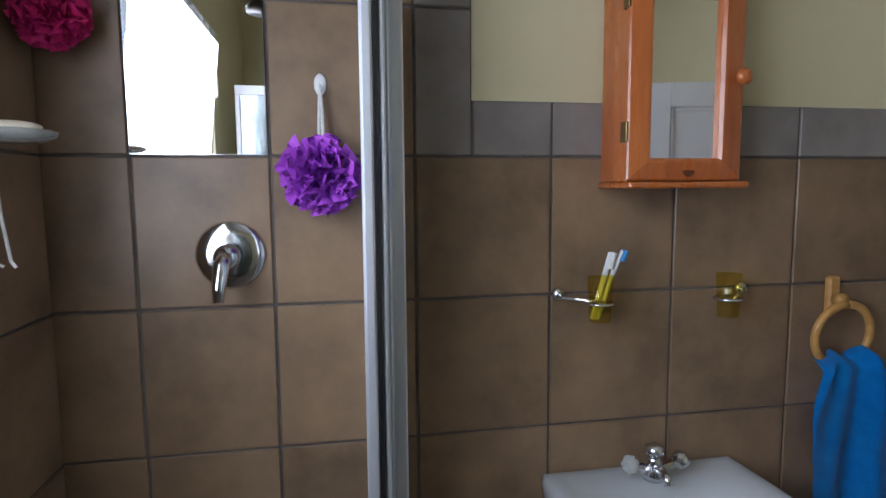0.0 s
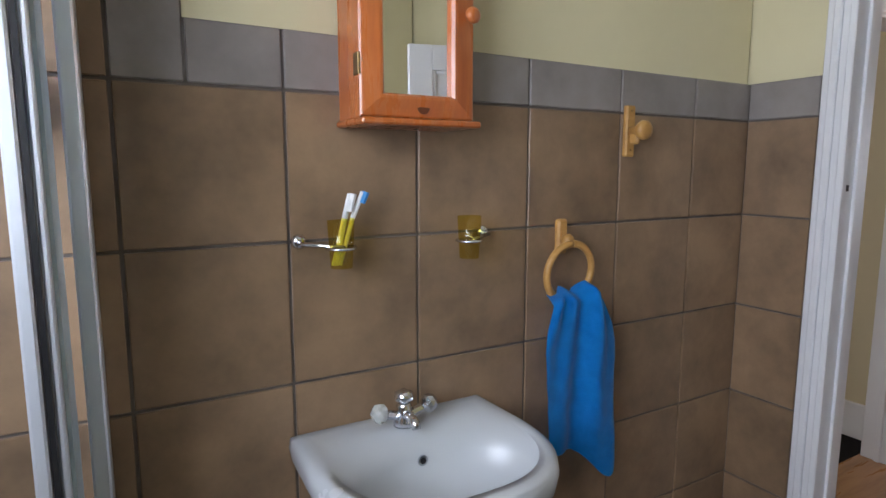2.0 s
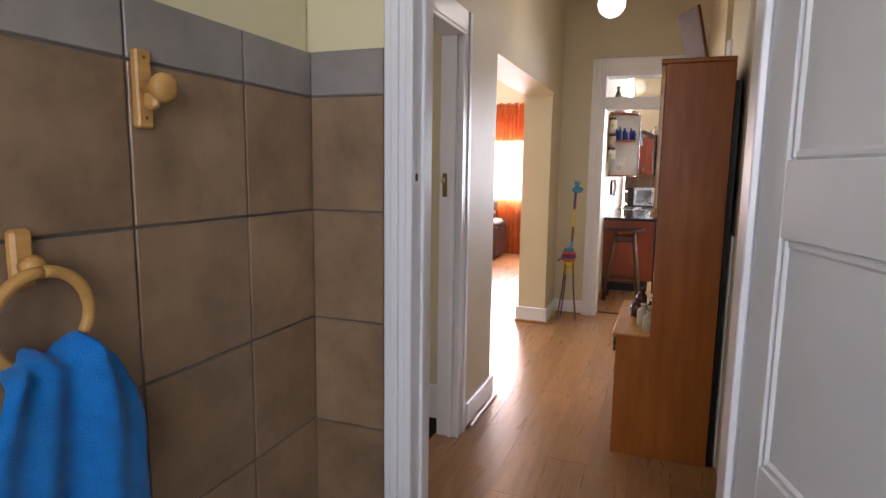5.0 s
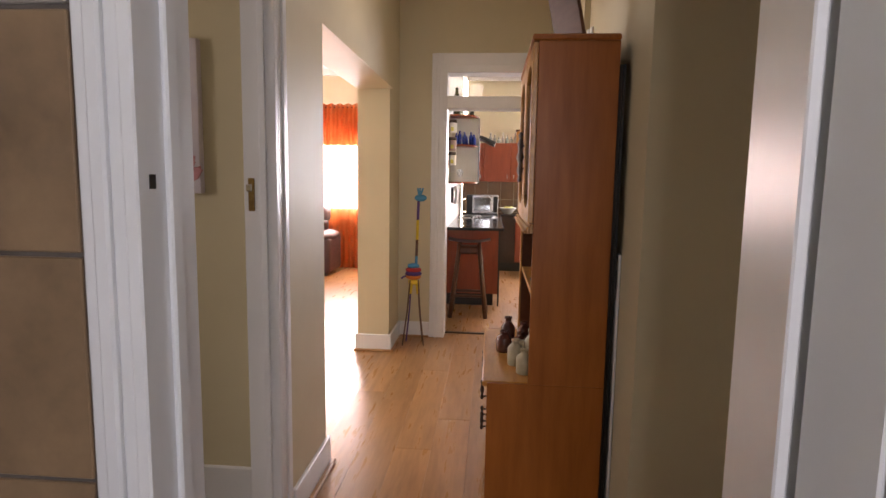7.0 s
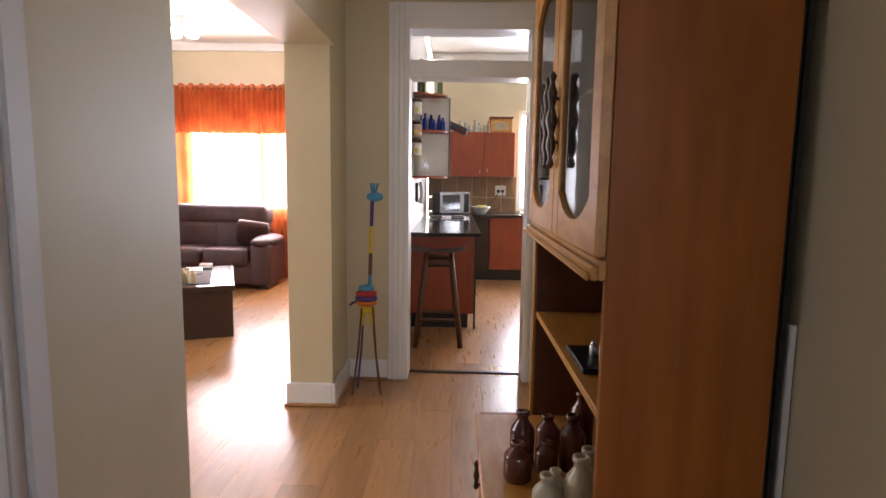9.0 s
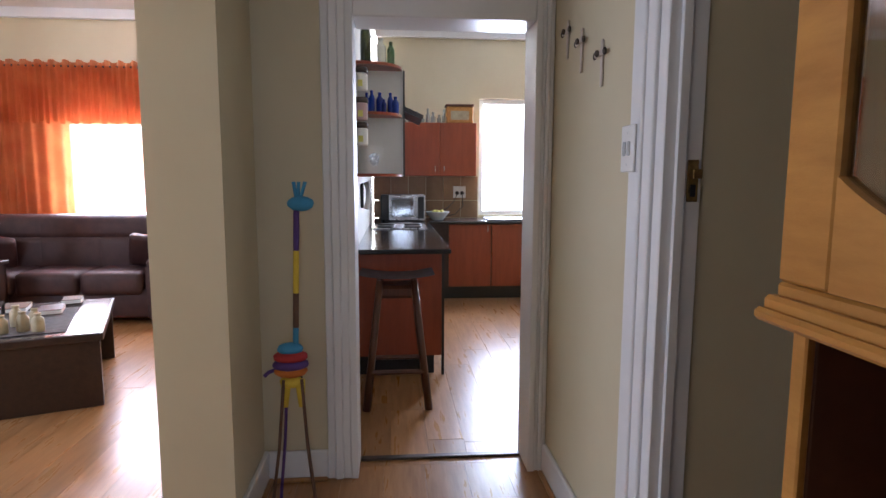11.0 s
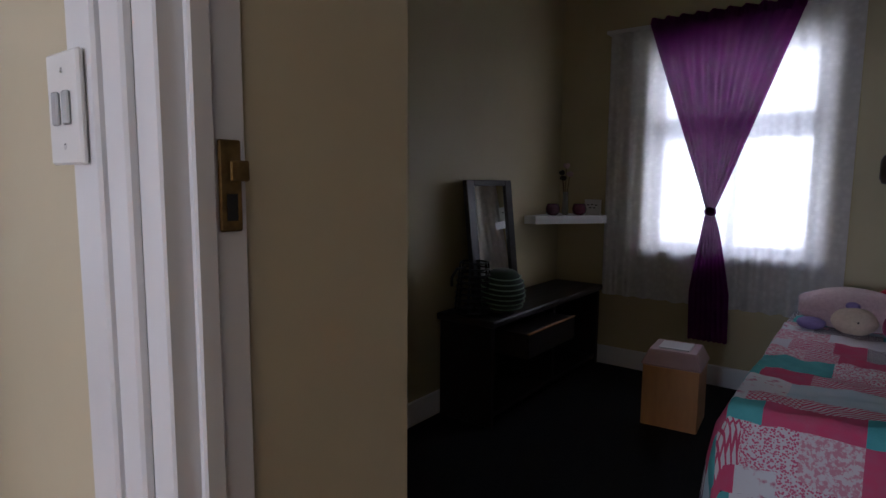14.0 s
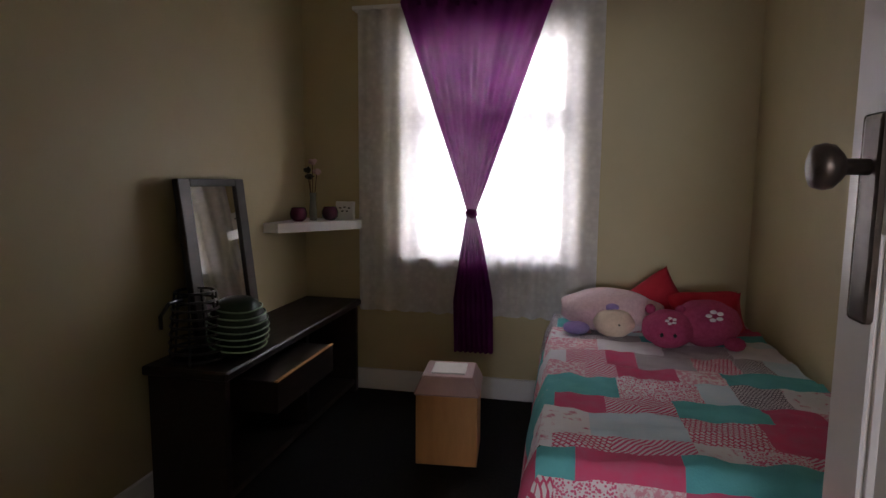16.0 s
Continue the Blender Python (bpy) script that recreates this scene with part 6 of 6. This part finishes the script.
for j in range(10):
    a = j * 0.628
    part("stave", tube([(6.62 + 0.11 * math.cos(a), -2.42 + 0.11 * math.sin(a), 0.616), (6.62 + 0.08 * math.cos(a), -2.42 + 0.08 * math.sin(a), 0.915)], 0.005, 5), BLACK, bk)
part("handle", tube([(6.62, -2.33, 0.89), (6.62, -2.25, 0.89), (6.62, -2.20, 0.85), (6.62, -2.20, 0.80)], 0.008), BLACK, bk)

cs = thing("corner_shelf", (6.6, -3.75, 1.09), "white floating corner shelf", "shelf")
bm = bmesh.new()
f = bm.faces.new([bm.verts.new(p) for p in ((6.79, -3.862, 1.08), (6.79, -3.30, 1.08), (6.70, -3.30, 1.08), (6.385, -3.72, 1.08), (6.385, -3.862, 1.08))])
ex = bmesh.ops.extrude_face_region(bm, geom=[f])
bmesh.ops.translate(bm, verts=[v for v in ex["geom"] if isinstance(v, bmesh.types.BMVert)], vec=(0, 0, 0.055))
part("board", bm, WHITE, cs)
for x, y in ((6.68, -3.52), (6.55, -3.69)):
    h = thing("candle_holder", (x, y, 1.135), "round dark red glass candle holder", "candle holder", "candle holders on the corner shelf")
    part("bowl", lathe([(0.03, 0), (0.048, 0.02), (0.052, 0.05), (0.042, 0.08), (0.036, 0.085)], (x, y, 1.135), "z", 20), mat("dark_red_glass", (0.10, 0.02, 0.04), (0.06, 0.012, 0.03), 8, 0.1) if x > 6.6 else bpy.data.materials["dark_red_glass"], h, "", True)
fv = thing("flower_vase", (6.64, -3.63, 1.135), "slim glass vase holding dried flowers", "vase")
part("vase", lathe([(0.022, 0), (0.026, 0.05), (0.018, 0.14), (0.024, 0.17)], (6.64, -3.64, 1.135), "z", 16), PALEGLASS, fv, "", True)
for k, (dx, dz) in enumerate(((-0.03, 0.30), (0.02, 0.27), (0.0, 0.36), (0.035, 0.31))):
    fl = part("stem", tube([(6.64, -3.64, 1.20), (6.64 + dx * 0.5, -3.64, 1.135 + dz * 0.6), (6.64 + dx, -3.64, 1.135 + dz)], 0.003), GIR["brown"], fv)
    part("flower", blob((6.64 + dx, -3.64, 1.135 + dz), (0.024, 0.024, 0.02), k, 0.6, 4, 2), BLACK if k % 2 else LID, fl)
wx = thing("photo_block", (6.47, -3.76, 1.135), "small white square block with a dark print", "ornament")
part("block", box(6.42, -3.79, 1.135, 6.54, -3.76, 1.25, 0.003), PLASTIC, wx)
for dx, dz in ((0.03, 0.07), (0.06, 0.075), (0.09, 0.07), (0.045, 0.05), (0.075, 0.05)):
    part("print_bar", box(6.42 + dx - 0.008, -3.7595, 1.135 + dz, 6.42 + dx + 0.008, -3.7585, 1.135 + dz + 0.008), BLACK, wx)


# ---- tiles and boards ----
WTN = bpy.data.objects["wall_bath_north"]
WTW = bpy.data.objects["wall_bath_west"]
WTE = bpy.data.objects["wall_bath_east"]
CACHE = {}


def piece(name, b, material, parent, joint=0.004, bevel=0.002):
    """One tile or board, sharing its mesh with others of its size."""
    size = tuple(round(abs(b[k + 3] - b[k]) - (joint if abs(b[k + 3] - b[k]) > 0.03 else 0), 4) for k in range(3))
    key = (name, size, material.name)
    if key not in CACHE:
        CACHE[key] = finish(box(*[-s / 2 for s in size], *[s / 2 for s in size], bevel), name, material)
    ob = new(name, CACHE[key])
    ob.location = [(b[k] + b[k + 3]) / 2 for k in range(3)]
    ob.rotation_euler = [random.uniform(-0.0012, 0.0012) for _ in range(3)]
    ob.parent = parent
    return ob


def grout(name, boxes):
    bm = bmesh.new()
    for b in boxes:
        box(*b, bm=bm)
    single(name, bm, GROUT, "dirty grout bed behind the wall tiles", "grout", kind="structure")


grout("trim_grout", [(-0.66, 1.294, 0, 0.255, 1.30, 2.45), (0.255, 1.294, 0, 2.11, 1.30, 1.774), (-0.66, 0.76, 0, -0.654, 1.294, 2.45), (-0.66, -1.6, 0, -0.654, 0.76, 1.265), (2.104, 1.046, 0, 2.11, 1.294, 1.774)])
XL = [-0.655, -0.481, -0.196, 0.121, 0.45, 0.773, 1.118, 1.468, 1.81, 2.108]
ZL = [0, 0.322, 0.653, 0.984, 1.315, 1.646]
for x0, x1 in zip(XL, XL[1:]):
    for z0, z1 in zip(ZL, ZL[1:]):
        piece("tile", (x0, 1.288, z0, x1, 1.297, z1), TILE, WTN, 0.007)
    if x0 >= 0.12:
        piece("tile", (x0 if x0 > 0.2 else 0.255, 1.288, 1.646, x1, 1.297, 1.776), GREYTILE, WTN, 0.007)
for x0, x1, m in ((-0.655, -0.481, TILE), (-0.481, -0.196, TILE), (-0.196, 0.121, TILE), (0.121, 0.255, GREYTILE)):
    for z0, z1 in ((1.646, 1.976), (1.976, 2.306), (2.306, 2.45)):
        if (x0, z0) != (-0.481, 1.646):
            piece("tile", (x0, 1.288, z0, x1, 1.297, z1), m, WTN, 0.007)
for y0, y1 in ((0.96, 1.288), (0.77, 0.96), (0.44, 0.77), (0.11, 0.44), (-0.22, 0.11), (-0.55, -0.22), (-0.88, -0.55)):
    for z0, z1 in zip(ZL + [1.976, 2.306], ZL[1:] + [1.976, 2.306, 2.45]):
        if y0 >= 0.77 or z1 < 1.3:
            piece("tile", (-0.657, y0, z0, -0.648, y1, z1), TILE, WTW, 0.007)
for z0, z1 in zip(ZL, ZL[1:]):
    piece("tile", (2.098, 1.047, z0, 2.107, 1.288, z1), TILE, WTE, 0.007)
piece("tile", (2.098, 1.047, 1.646, 2.107, 1.288, 1.776), GREYTILE, WTE, 0.007)
WKE = bpy.data.objects["wall_kitchen_east"]
for k in range(6):
    y = 0.96 - 0.21 * k
    for z0, z1 in ((0.90, 1.11), (1.11, 1.40)):
        piece("tile", (10.938, max(y - 0.21, -0.30), z0, 10.949, y, z1), SPLASH, WKE, 0.005)
rnd = random.Random(4)
BW = 0.192
for x0, x1, y0, y1 in ((2.19, 6.57, -0.19, 1.40), (2.30, 3.40, -0.53, -0.19), (3.62, 10.5, 1.40, 6.0), (6.57, 10.95, -0.41, 1.40), (6.955, 10.95, -2.6, -0.41)):
    y = y0
    while y < y1 - 0.01:
        x = x0 - rnd.uniform(0, 1.2)
        ye = min(y + BW, y1)
        while x < x1:
            a, b = max(x, x0), min(x + 1.28, x1)
            if b - a > 0.03:
                piece("plank", (a, y, -0.010, b, ye, 0.0), LAMINATE, floor, 0.0009, 0.0004)
            x += 1.28
        y += BW
